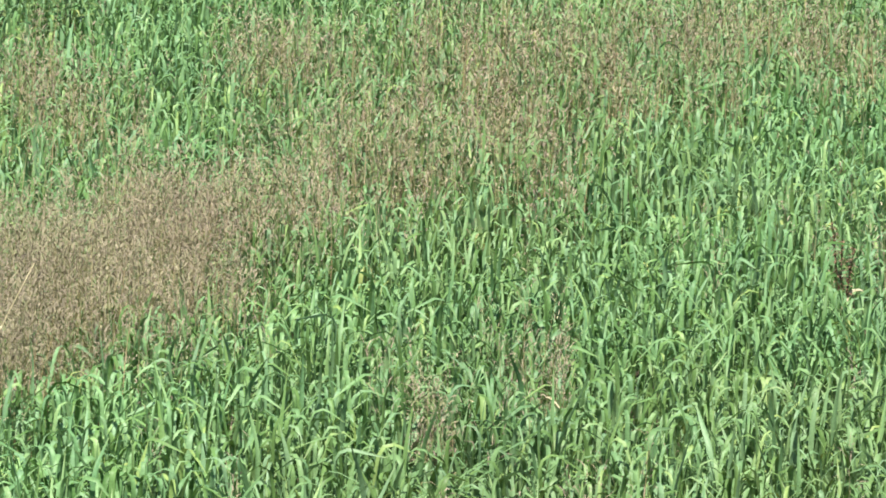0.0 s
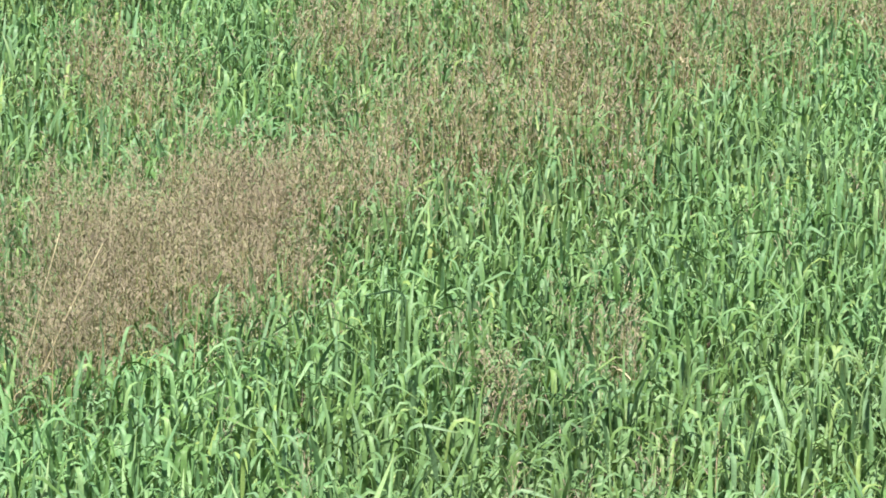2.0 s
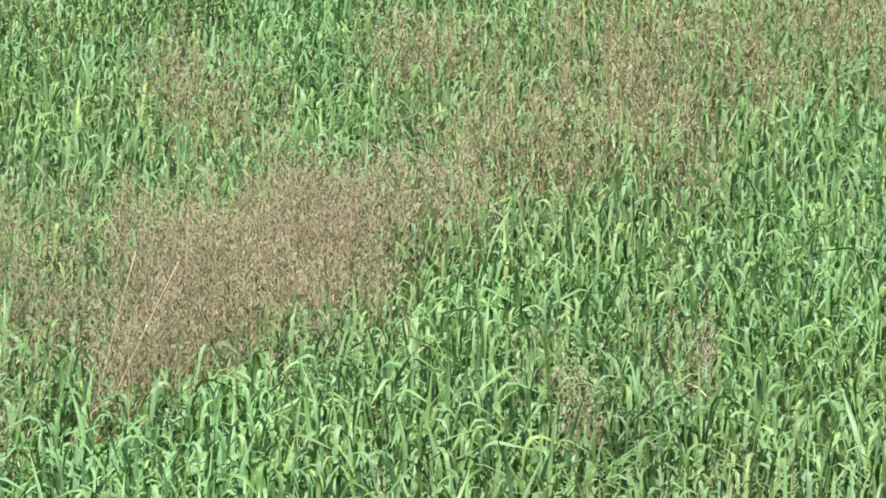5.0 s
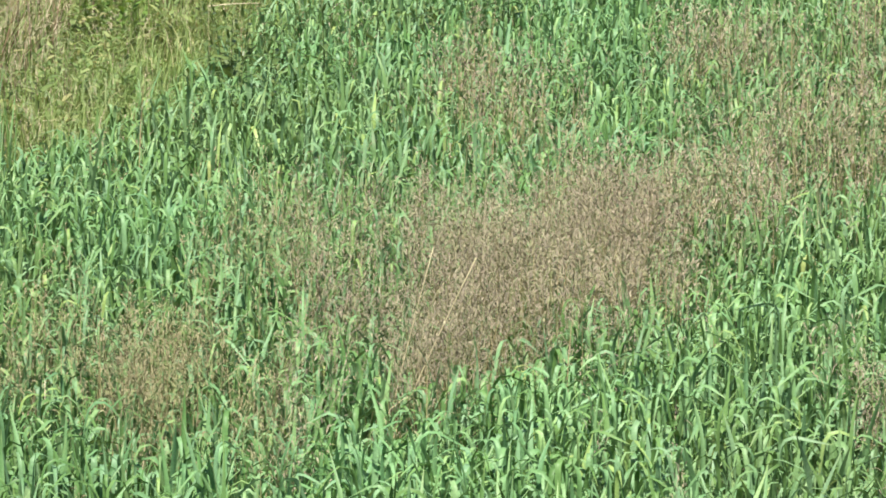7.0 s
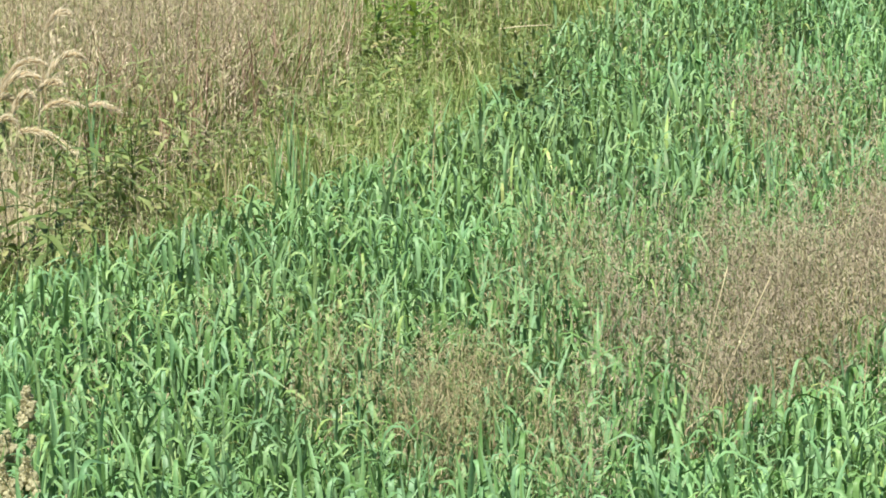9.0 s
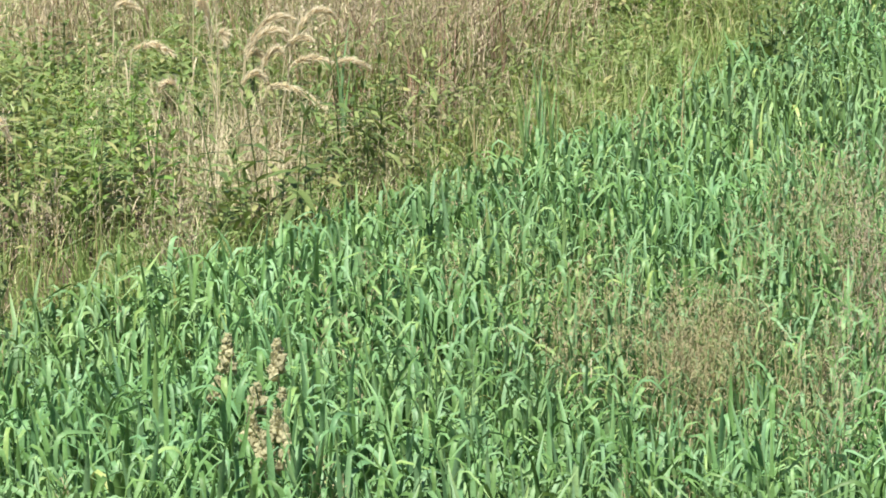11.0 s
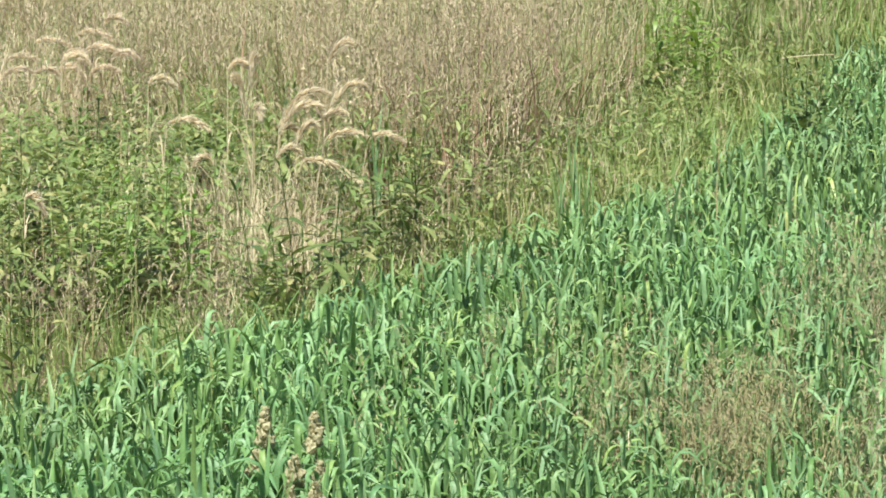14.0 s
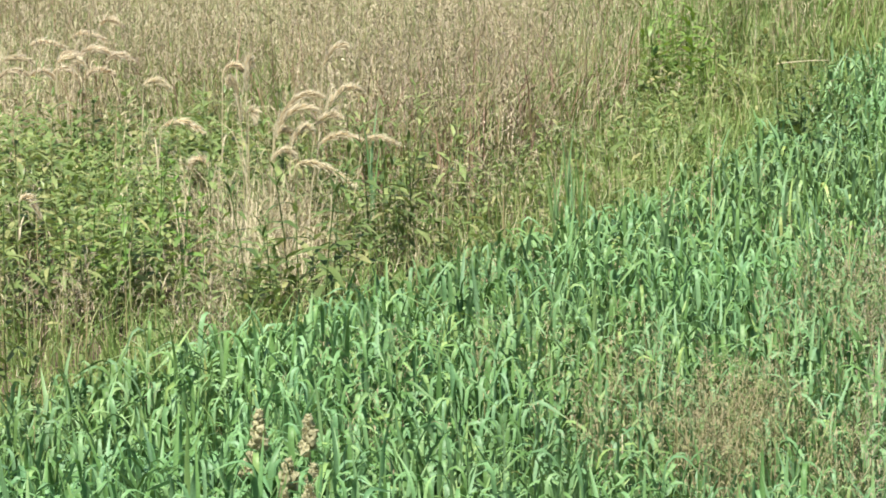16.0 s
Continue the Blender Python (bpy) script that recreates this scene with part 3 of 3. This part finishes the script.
def place_all(kinds, spots, scale=(0.85, 1.15), seed=5):
    r = random.Random(seed)
    used = set()
    for x0, y0 in spots:
        if bare(np.array([x0]), np.array([y0]))[0]:
            continue
        k = r.choice(kinds)
        s = r.uniform(*scale)
        z0 = float(rise(np.array([x0]), np.array([y0]))[0])
        m = pose(x0, y0, z0 - 0.01, r.uniform(-6, 6), r.uniform(-6, 6), r.uniform(0, 360))
        ob = k if k not in used else copy_thing(k, m)
        ob.matrix_basis = m @ Matrix.Diagonal((s, s, s, 1))
        used.add(k)
    for k in kinds:
        if k not in used:
            for o in (*k.children_recursive, k):
                bpy.data.objects.remove(o)


def spots_in(cx, cy, rx, ry, n, seed):
    """Points spread over an oval with room between them."""
    r = random.Random(seed)
    out = []
    while len(out) < n:
        best, far = None, -1
        for _ in range(8):
            a, q = r.uniform(0, 6.283), math.sqrt(r.random())
            p = (cx + rx * q * math.cos(a), cy + ry * q * math.sin(a))
            d = min([math.hypot(p[0] - o[0], (p[1] - o[1]) * 0.5) for o in out] or [9])
            if d > far:
                best, far = p, d
        out.append(best)
    return out


green_herbs = [herb_kind(h, ll, lw, t, HERB, "upright leafy green herb standing in rough verge grass", sd) for h, ll, lw, t, sd in ((0.62, 0.125, 0.032, 9, 1), (0.70, 0.12, 0.025, 10, 2), (0.55, 0.13, 0.036, 8, 3), (0.48, 0.11, 0.027, 8, 4))]
herb_spots = spots_in(-4.1, 26.2, 1.0, 2.4, 80, 1) + spots_in(-2.62, 26.4, 0.3, 1.2, 9, 12) + spots_in(-3.75, 23.9, 0.35, 0.4, 5, 13) + spots_in(-3.85, 24.2, 0.42, 1.0, 28, 2) + spots_in(-2.65, 26.5, 0.25, 1.0, 9, 3) + spots_in(-2.72, 23.7, 0.25, 0.4, 6, 4) + spots_in(-2.3, 27.3, 0.2, 0.7, 4, 5) + spots_in(-5.2, 28.2, 0.5, 1.4, 14, 6)
place_all(green_herbs, herb_spots)
bright_herbs = [herb_kind(h, 0.07, 0.035, 7, HERB_BRIGHT, "bright green bushy herb among pale grass", sd) for h, sd in ((0.68, 11), (0.6, 12))]
place_all(bright_herbs, spots_in(-1.40, 31.8, 0.20, 0.45, 16, 7) + spots_in(-3.5, 24.1, 0.4, 0.5, 14, 8))
nettles = [herb_kind(0.70, 0.10, 0.034, 8, HERB_DARK, "dark broad-leaved weed in rough growth beside the crop", sd, 1.1, "weed") for sd in (21, 22)]
place_all(nettles, spots_in(-0.55, 27.2, 0.16, 0.7, 10, 31) + spots_in(-0.42, 28.2, 0.25, 0.6, 9, 32) + spots_in(0.55, 30.1, 0.35, 0.35, 12, 38) + spots_in(-2.47, 25.2, 0.09, 0.3, 4, 33) + spots_in(-2.7, 23.4, 0.2, 0.3, 5, 34) + spots_in(-3.1, 26.7, 0.15, 0.3, 3, 35) + spots_in(-0.58, 27.7, 0.14, 0.35, 7, 36) + spots_in(-3.50, 21.0, 0.08, 0.2, 3, 37) + [(0.12, 29.3), (0.22, 29.0), (0.34, 29.4), (0.40, 29.7), (0.28, 29.8)])


def plume_reed(start_dx, start_z, reach, climb, drop, seed, label):
    """A tall dry reed: a stalk up to start, a feathery plume that swings over from there by reach, climb and drop, and dry blades."""
    r = np.random.default_rng(seed)
    root = tagged(new("plume_reed"), label, "reed", group="pale plume reeds on the verge")
    off = r.uniform(-0.25, 0.25) * reach
    foot, start = np.zeros(3), np.array([start_dx, 0.0, start_z])
    tip = start + np.array([reach, off, climb - drop])
    over = start + np.array([reach * 0.42, off * 0.4, climb * 1.25 + 0.12 * drop])
    u = np.linspace(0, 1, 8)[:, None]
    stalk = foot + (start - foot) * u + np.array([-0.05 * start_dx, 0.01, 0.0]) * np.sin(np.pi * u)
    v = np.linspace(0, 1, 12)[:, None]
    swing = start * (1 - v) ** 2 + 2 * over * v * (1 - v) + tip * v * v
    line = np.concatenate([stalk, swing[1:]])
    stem = part("stem", tube("plume_stem", line.tolist(), np.linspace(0.0030, 0.0010, len(line)), STRAW), root)
    n = int(130 + 1050 * np.hypot(reach, climb))
    q = r.random(n)
    at = np.column_stack([np.interp(q, v[:, 0], swing[:, k]) for k in range(3)]) + r.normal(0, 0.0050, (n, 3))
    way = 2 * (1 - q)[:, None] * (over - start) + 2 * q[:, None] * (tip - over)
    th = np.arctan2(np.hypot(way[:, 0], way[:, 1]), way[:, 2]) + r.normal(0, 0.20, n)
    az = np.arctan2(way[:, 1], way[:, 0]) + r.normal(0, 0.25, n)
    size = 0.044 * np.sin(np.pi * np.clip(q * 0.8 + 0.15, 0, 1)) + 0.014
    part("plume", one(blades(at, az, th - 0.06, th + 0.16, 0.5, size, r.uniform(0.0036, 0.0070, n), 2, r.normal(0, 1.2, n)), "plume", PLUME), stem, label="feathery pale plume")
    for k in range(5):
        b = stalk[1 + k][None, :]
        part("leaf", one(blades(b, r.uniform(0, 6.283), 0.3, r.uniform(1.2, 2.4), 0.5, r.uniform(0.2, 0.36), 0.007, 7), "plume_leaf", HAY), root)
    return root


def stand(ob, x0, y0, lean_x=0.0, lean_y=0.0, scale=1.0):
    z0 = float(rise(np.array([x0]), np.array([y0]))[0])
    ob.matrix_basis = pose(x0, y0, z0 - 0.01, lean_y, lean_x, 0) @ Matrix.Scale(scale, 4)
    return ob


pr = random.Random(9)
# the clump of plumes: foot x, foot y, then the start of the plume, its reach, climb and drop
PLUMES = [(-3.15, 25.5, -0.01, 0.71, -0.045, 0.19, 0.0), (-3.15, 25.55, 0.01, 0.85, 0.02, 0.14, 0.0), (-3.13, 25.45, 0.01, 0.77, 0.035, 0.02, 0.06),
          (-3.06, 25.5, 0.05, 0.67, 0.235, 0.18, 0.01), (-3.05, 25.42, 0.05, 0.65, 0.20, 0.15, 0.03), (-3.03, 25.46, 0.03, 0.65, 0.09, 0.05, 0.06),
          (-2.92, 25.6, 0.14, 0.75, 0.165, 0.12, 0.02), (-2.93, 25.5, 0.12, 0.71, 0.10, 0.04, 0.01), (-2.95, 25.4, 0.03, 0.61, 0.09, 0.09, 0.01),
          (-2.92, 25.5, 0.12, 0.61, 0.20, 0.06, 0.04), (-2.70, 25.5, 0.10, 0.62, 0.15, 0.03, 0.04), (-2.97, 25.4, 0.07, 0.53, 0.28, 0.02, 0.12)]
SINGLE_PLUMES = [(-3.60, 25.5, 0.07, 0.69, 0.20, 0.05, 0.06), (-2.86, 25.7, 0.06, 0.95, 0.12, 0.10, 0.0), (-4.01, 24.2, 0.02, 0.54, 0.09, 0.03, 0.10),
                 (-3.02, 25.3, 0.02, 0.55, 0.10, 0.06, 0.03), (-3.25, 25.3, -0.03, 0.52, -0.10, 0.06, 0.05), (-3.85, 27.0, 0.03, 0.72, 0.12, 0.04, 0.05),
                 (-3.50, 27.4, 0.02, 0.74, 0.10, 0.05, 0.04), (-4.0, 30.5, 0.0, 0.80, 0.06, 0.12, 0.0), (-4.45, 28.2, 0.02, 0.70, 0.14, 0.05, 0.06)]
for px, py in spots_in(-4.62, 29.4, 0.36, 0.6, 13, 91):
    SINGLE_PLUMES.append((px, py, 0.03, pr.uniform(0.50, 0.74), pr.uniform(0.12, 0.24), pr.uniform(0.03, 0.08), pr.uniform(0.03, 0.07)))
for i, (px, py, *arc) in enumerate(PLUMES + SINGLE_PLUMES):
    stand(plume_reed(*arc, 100 + i, "tall dry reed with an arching pale cream plume"), px, py)


def dry_stalk(length, lean, turn, label):
    """A bare bleached stalk with a torn sheath leaf low down."""
    root = tagged(new("dry_stalk"), label, "stalk", group="bleached stalks in the brown grass")
    a = radians(turn)
    pts = [(math.cos(a) * math.sin(radians(lean)) * length * t * (0.85 + 0.15 * t), math.sin(a) * math.sin(radians(lean)) * length * t, math.cos(radians(lean)) * length * t) for t in np.linspace(0, 1, 9)]
    stem = part("stem", tube("dry_stem", pts, np.linspace(0.0034, 0.0017, 9), STRAW, 6), root)
    for t in (3, 6):
        part("node", tube("node", [Vector(pts[t]) - Vector((0, 0, 0.006)), pts[t], Vector(pts[t]) + Vector((0, 0, 0.006))], (0.004, 0.0056, 0.004), STRAW, 6), stem)
    part("leaf", one(blades(np.array([pts[3]]), a + 2.6, 0.3, 2.6, 0.35, 0.24, 0.016, 8, 0.5), "sheath_leaf", CROP), root, label="drooping green blade")
    return root


stand(dry_stalk(0.99, 23, 0, "leaning bleached straw stalk rising from brown grass"), 0.02, 19.15)


def broken_stalk(height, reach, label):
    """A bleached stalk that stands in the grass and has snapped over to one side."""
    root = tagged(new("broken_stalk"), label, "stalk")
    stem = part("stem", tube("broken_stem", [(0, 0, 0), (0.006, 0, height * 0.5), (0, 0.01, height)], (0.0026, 0.0024, 0.0022), BENT_STEM, 6), root)
    pts = [(reach * t, 0.02 * t, height + 0.035 * t - 0.02 * t * t) for t in np.linspace(0, 1, 6)]
    part("snapped_top", tube("snapped_top", pts, np.linspace(0.0030, 0.0022, 6), STRAW, 6), stem, label="bleached straw top")
    part("leaf", one(blades(np.array([[0, 0, height]]), 0.6, 0.5, 1.2, 0.5, 0.12, 0.010, 5), "broken_leaf", HAY), root)
    return root


stand(broken_stalk(0.635, 0.27, "pale straw stalk snapped over above green verge grass"), -0.79, 29.0)
stand(dry_stalk(0.94, 13, 0, "thin bleached stalk leaning in brown grass"), 0.05, 19.35)


stand(dry_stalk(0.54, 4, 90, "short white bleached stub of a stalk in the crop"), -1.06, 18.75)


def cream_head(height, head, seed):
    """A weed with a knobbly cream seed head: stalk, side knots, leaves."""
    r = np.random.default_rng(seed)
    root = tagged(new("cream_seeded_weed"), "cream knobbly seed head standing above the green crop", "weed", group="cream seed heads in the crop")
    stem = part("stem", tube("weed_stem", [(0, 0, 0), (0.01, 0, height * 0.5), (0.0, 0.01, height + head)], (0.004, 0.0034, 0.002), BENT_STEM), root)
    lobes = 14
    for i in range(lobes):
        t = (i + 0.5 * r.random()) / lobes
        a = i * 2.4 + seed
        size = (0.0190 - 0.007 * t) * r.uniform(0.75, 1.2)
        bm = bmesh.new()
        bmesh.ops.create_icosphere(bm, subdivisions=2, radius=size)
        for v in bm.verts:
            v.co *= 1 + 0.6 * noise.noise(v.co * 170 + Vector((i, seed, 0))) + 0.35 * noise.noise(v.co * 60 + Vector((seed, i, 3)))
            v.co.z *= 1.1
        me = bpy.data.meshes.new("seed_knot")
        bm.to_mesh(me)
        bm.free()
        me.materials.append(CREAM)
        out = 0.034 * (1 - t * 0.95) * r.uniform(0.3, 1.0)
        at = pose(out * math.cos(a), out * math.sin(a), height + head * t)
        part("seed_knot", me, stem, at)
    n = 170
    t = r.random(n)
    a = r.uniform(0, 6.283, n)
    out = 0.042 * (1 - 0.85 * t) * np.sqrt(r.random(n))
    at = np.column_stack([out * np.cos(a), out * np.sin(a), height + head * t])
    tagged(part("spikelets", one(blades(at, a, r.uniform(0.1, 0.9, n), r.uniform(0.5, 1.5, n), 0.5, r.uniform(0.010, 0.022, n), r.uniform(0.005, 0.009, n), 2), "spikelets", CREAM), stem), kind="stuff")
    for k in range(4):
        part("leaf", one(blades(np.array([[0, 0, height * (0.3 + 0.15 * k)]]), k * 2.2 + seed, 0.6, 1.8, 0.5, 0.12, 0.022, 5), "weed_leaf", HERB), root)
    return root


for i, (px, py, ph, hd) in enumerate([(-2.29, 18.68, 0.51, 0.125), (-2.11, 18.59, 0.51, 0.12), (-2.28, 18.35, 0.47, 0.07), (-2.12, 18.08, 0.47, 0.09), (-2.05, 18.19, 0.44, 0.08), (-2.07, 17.49, 0.48, 0.09), (-1.99, 17.49, 0.49, 0.10), (-2.03, 17.44, 0.44, 0.08), (-1.95, 17.40, 0.42, 0.07)]):
    stand(cream_head(ph, hd, i + 1), px, py)


def rusty_dock(height, seed, leafy, label):
    """A dried dock: rusty seed spikes and curled leaves at the foot."""
    r = np.random.default_rng(seed)
    root = tagged(new("dried_dock"), label, "weed")
    for k in range(3):
        a, ln = r.uniform(0, 6.283), height * r.uniform(0.75, 1.0)
        pts = [(0.055 * t * t * math.cos(a), 0.055 * t * t * math.sin(a), ln * t) for t in np.linspace(0, 1, 6)]
        stem = part("stem", tube("dock_stem", pts, np.linspace(0.004, 0.0018, 6), RUST), root)
        n = 110
        s = 0.45 + 0.55 * r.random(n)
        at = np.column_stack([0.055 * s * s * math.cos(a), 0.055 * s * s * math.sin(a), ln * s])
        part("seed_spike", one(blades(at, r.uniform(0, 6.283, n), r.uniform(0.6, 1.5, n), 1.9, 0.5, r.uniform(0.02, 0.04, n), r.uniform(0.009, 0.016, n), 2), "seed_spike", RUST), stem)
    for k in range(7):
        part("leaf", one(blades(np.array([[0, 0, 0.2 + 0.03 * k]]), k * 0.95 + seed, 0.5, r.uniform(1.5, 2.3), 0.5, r.uniform(0.16, 0.28), 0.024, 6, 0.6), "dock_leaf", leafy[k % len(leafy)]), root)
    return root


stand(rusty_dock(0.70, 3, (STRAW, LUSH, RUST, CROP), "dried reddish-brown dock with curled leaves in the crop"), 3.68, 21.9)
stand(rusty_dock(0.56, 4, (LUSH, STRAW, LUSH, LUSH), "brown withered dock with yellow leaves among bent grass"), 3.53, 28.7)


def seed_grass(name, height, arms, wide, head_material, leaf_material, seed, label, group):
    """One tall grass: a fine stalk with an airy seed head, and a few blades from the foot."""
    global rng
    kept, rng = rng, np.random.default_rng(seed)
    heads, stalk = bent(np.zeros(1), np.zeros(1), np.array([height]), arms, wide)
    root = tagged(new(name), label, "wild plant", group=group)
    stem = part("stem", ribbon_mesh("grass_stem", stalk, BENT_STEM), root)
    tagged(part("seed_head", ribbon_mesh("seed_head", heads, head_material), stem), kind="stuff")
    for k in range(3):
        part("leaf", one(blades(np.array([[0, 0, height * 0.1 * k]]), rng.uniform(0, 6.283), 0.15, rng.uniform(0.8, 2.0), 0.55, height * rng.uniform(0.45, 0.7), 0.006, 5), "grass_leaf", leaf_material), root)
    rng = kept
    return root


bent_plants = [seed_grass("panicle_plant", h, 40, 1.1, BENT, BENT_STEM, 400 + i, "tall bent grass with an airy brown panicle", "single bent grasses in the crop") for i, h in enumerate((0.70, 0.76, 0.66, 0.72))]
place_all(bent_plants, spots_in(0.75, 20.2, 0.55, 0.7, 46, 51) + spots_in(1.5, 22.2, 0.5, 0.6, 16, 52) + spots_in(1.73, 18.4, 0.06, 0.25, 4, 59), (0.9, 1.12), 54)
ochre_plants = [seed_grass("ochre_panicle_plant", h, 40, 1.1, OCHRE, BENT_STEM, 460 + i, "tall weed grass with an airy ochre panicle", "single ochre grasses in the crop") for i, h in enumerate((0.66, 0.72, 0.60))]
place_all(ochre_plants, spots_in(-0.66, 19.1, 0.16, 0.7, 18, 53) + spots_in(-0.30, 18.5, 0.08, 0.3, 5, 60), (0.85, 1.05), 55)
verge_plants = [seed_grass("seed_head_plant", h, 30, 1.5, HAY, LUSH, 420 + i, "tall verge grass with a pale tan seed head", "single seed grasses on the verge") for i, h in enumerate((0.78, 0.85, 0.70))]
place_all(verge_plants, spots_in(-4.0, 26.6, 1.0, 2.2, 16, 55) + spots_in(-2.5, 26.4, 0.6, 0.8, 16, 56) + spots_in(-3.4, 24.0, 0.5, 0.6, 5, 57), (0.85, 1.12), 58)


edge_plants = [seed_grass("brown_seed_plant", h, 34, 1.3, BENT, BENT_STEM, 440 + i, "upright brown seeding grass at the crop's edge", "brown seed grasses at the field edge") for i, h in enumerate((0.56, 0.50, 0.60))]
place_all(edge_plants, spots_in(-2.84, 21.6, 0.07, 0.25, 11, 61) + spots_in(-3.42, 22.0, 0.07, 0.3, 5, 62) + spots_in(-4.05, 24.4, 0.10, 0.3, 6, 63), (0.85, 1.12), 64)


# single cereal plants that stand out of the crop
def cereal_plant(height, seed, label, blade_material=CROP):
    r = np.random.default_rng(seed)
    root = tagged(new("cereal_plant"), label, "cereal plant", group="taller plants standing out of the crop")
    part("stem", tube("stalk", [(0, 0, 0), (0.004, 0, height * 0.4), (0.0, 0.006, height * 0.85)], (0.0042, 0.0038, 0.0028), STEM), root)
    for i, f in enumerate((0.35, 0.52, 0.68, 0.80, 0.85)):
        part("leaf", one(blades(np.array([[0.0, 0.0, height * f]]), i * 3.14159 + r.normal(0, 0.6), abs(r.normal(0.15, 0.1)), r.uniform(1.9, 2.9) if i < 4 else 1.8, r.uniform(0.36, 0.62), r.uniform(0.2, 0.30), r.uniform(0.012, 0.018), 10, r.normal(0, 0.6), sharp=0.21, shape=2.7, fold=0.35), "blade", blade_material if i % 2 else CROP), root)
    return root


tall_plants = [cereal_plant(h, 60 + i, "tall young cereal plant with broad drooping blue-green blades") for i, h in enumerate((0.56, 0.60, 0.54, 0.62, 0.58, 0.57))]
tall_spots = []
tr = random.Random(17)
while len(tall_spots) < 130:
    ty = tr.uniform(16.5, 22.5)
    tx = tr.uniform(-1, 1) * 0.185 * ty
    if tx > edge(ty) + 0.1 and brown(np.array([tx]), np.array([ty]))[0] < 0.5:
        tall_spots.append((tx, ty))
place_all(tall_plants, tall_spots, (0.9, 1.06), 18)


withered = [cereal_plant(h, 80 + i, "withered cereal plant with yellowed straw blades in the green crop", STRAW) for i, h in enumerate((0.48, 0.52))]
place_all(withered, [(2.20, 19.45), (2.24, 19.25), (2.14, 19.6), (1.86, 19.3)], (0.78, 0.88), 19)


def tall_blade(height, width, seed):
    """One upright tiller: a thin stalk and two narrow upright blades."""
    r = np.random.default_rng(seed)
    root = tagged(new("tall_tiller"), "single slender blue-green tiller rising from verge grass", "cereal plant", group="slender tillers on the verge")
    part("stem", tube("tiller_stem", [(0, 0, 0), (0, 0.004, height * 0.4), (0.006, 0, height * 0.7)], (0.003, 0.0028, 0.0018), STEM), root)
    for k, f in enumerate((0.25, 0.45)):
        part("leaf", one(blades(np.array([[0, 0, height * f]]), 1.2 + k * 2.8, 0.06, r.uniform(0.1, 0.5), 0.6, height * (0.98 - f), width, 7, r.normal(0, 0.5)), "tiller_leaf", CROP), root)
    return root


for k, (tx, ty, th) in enumerate([(-1.65, 25.30, 0.80), (-1.62, 25.25, 0.70), (-1.69, 25.15, 0.66), (-1.63, 25.1, 0.60), (-1.58, 25.15, 0.68), (-1.71, 25.2, 0.58), (-1.55, 25.0, 0.60), (-2.57, 25.5, 0.86), (-2.55, 25.45, 0.66)]):
    stand(tall_blade(th, 0.012, 300 + k), tx, ty)
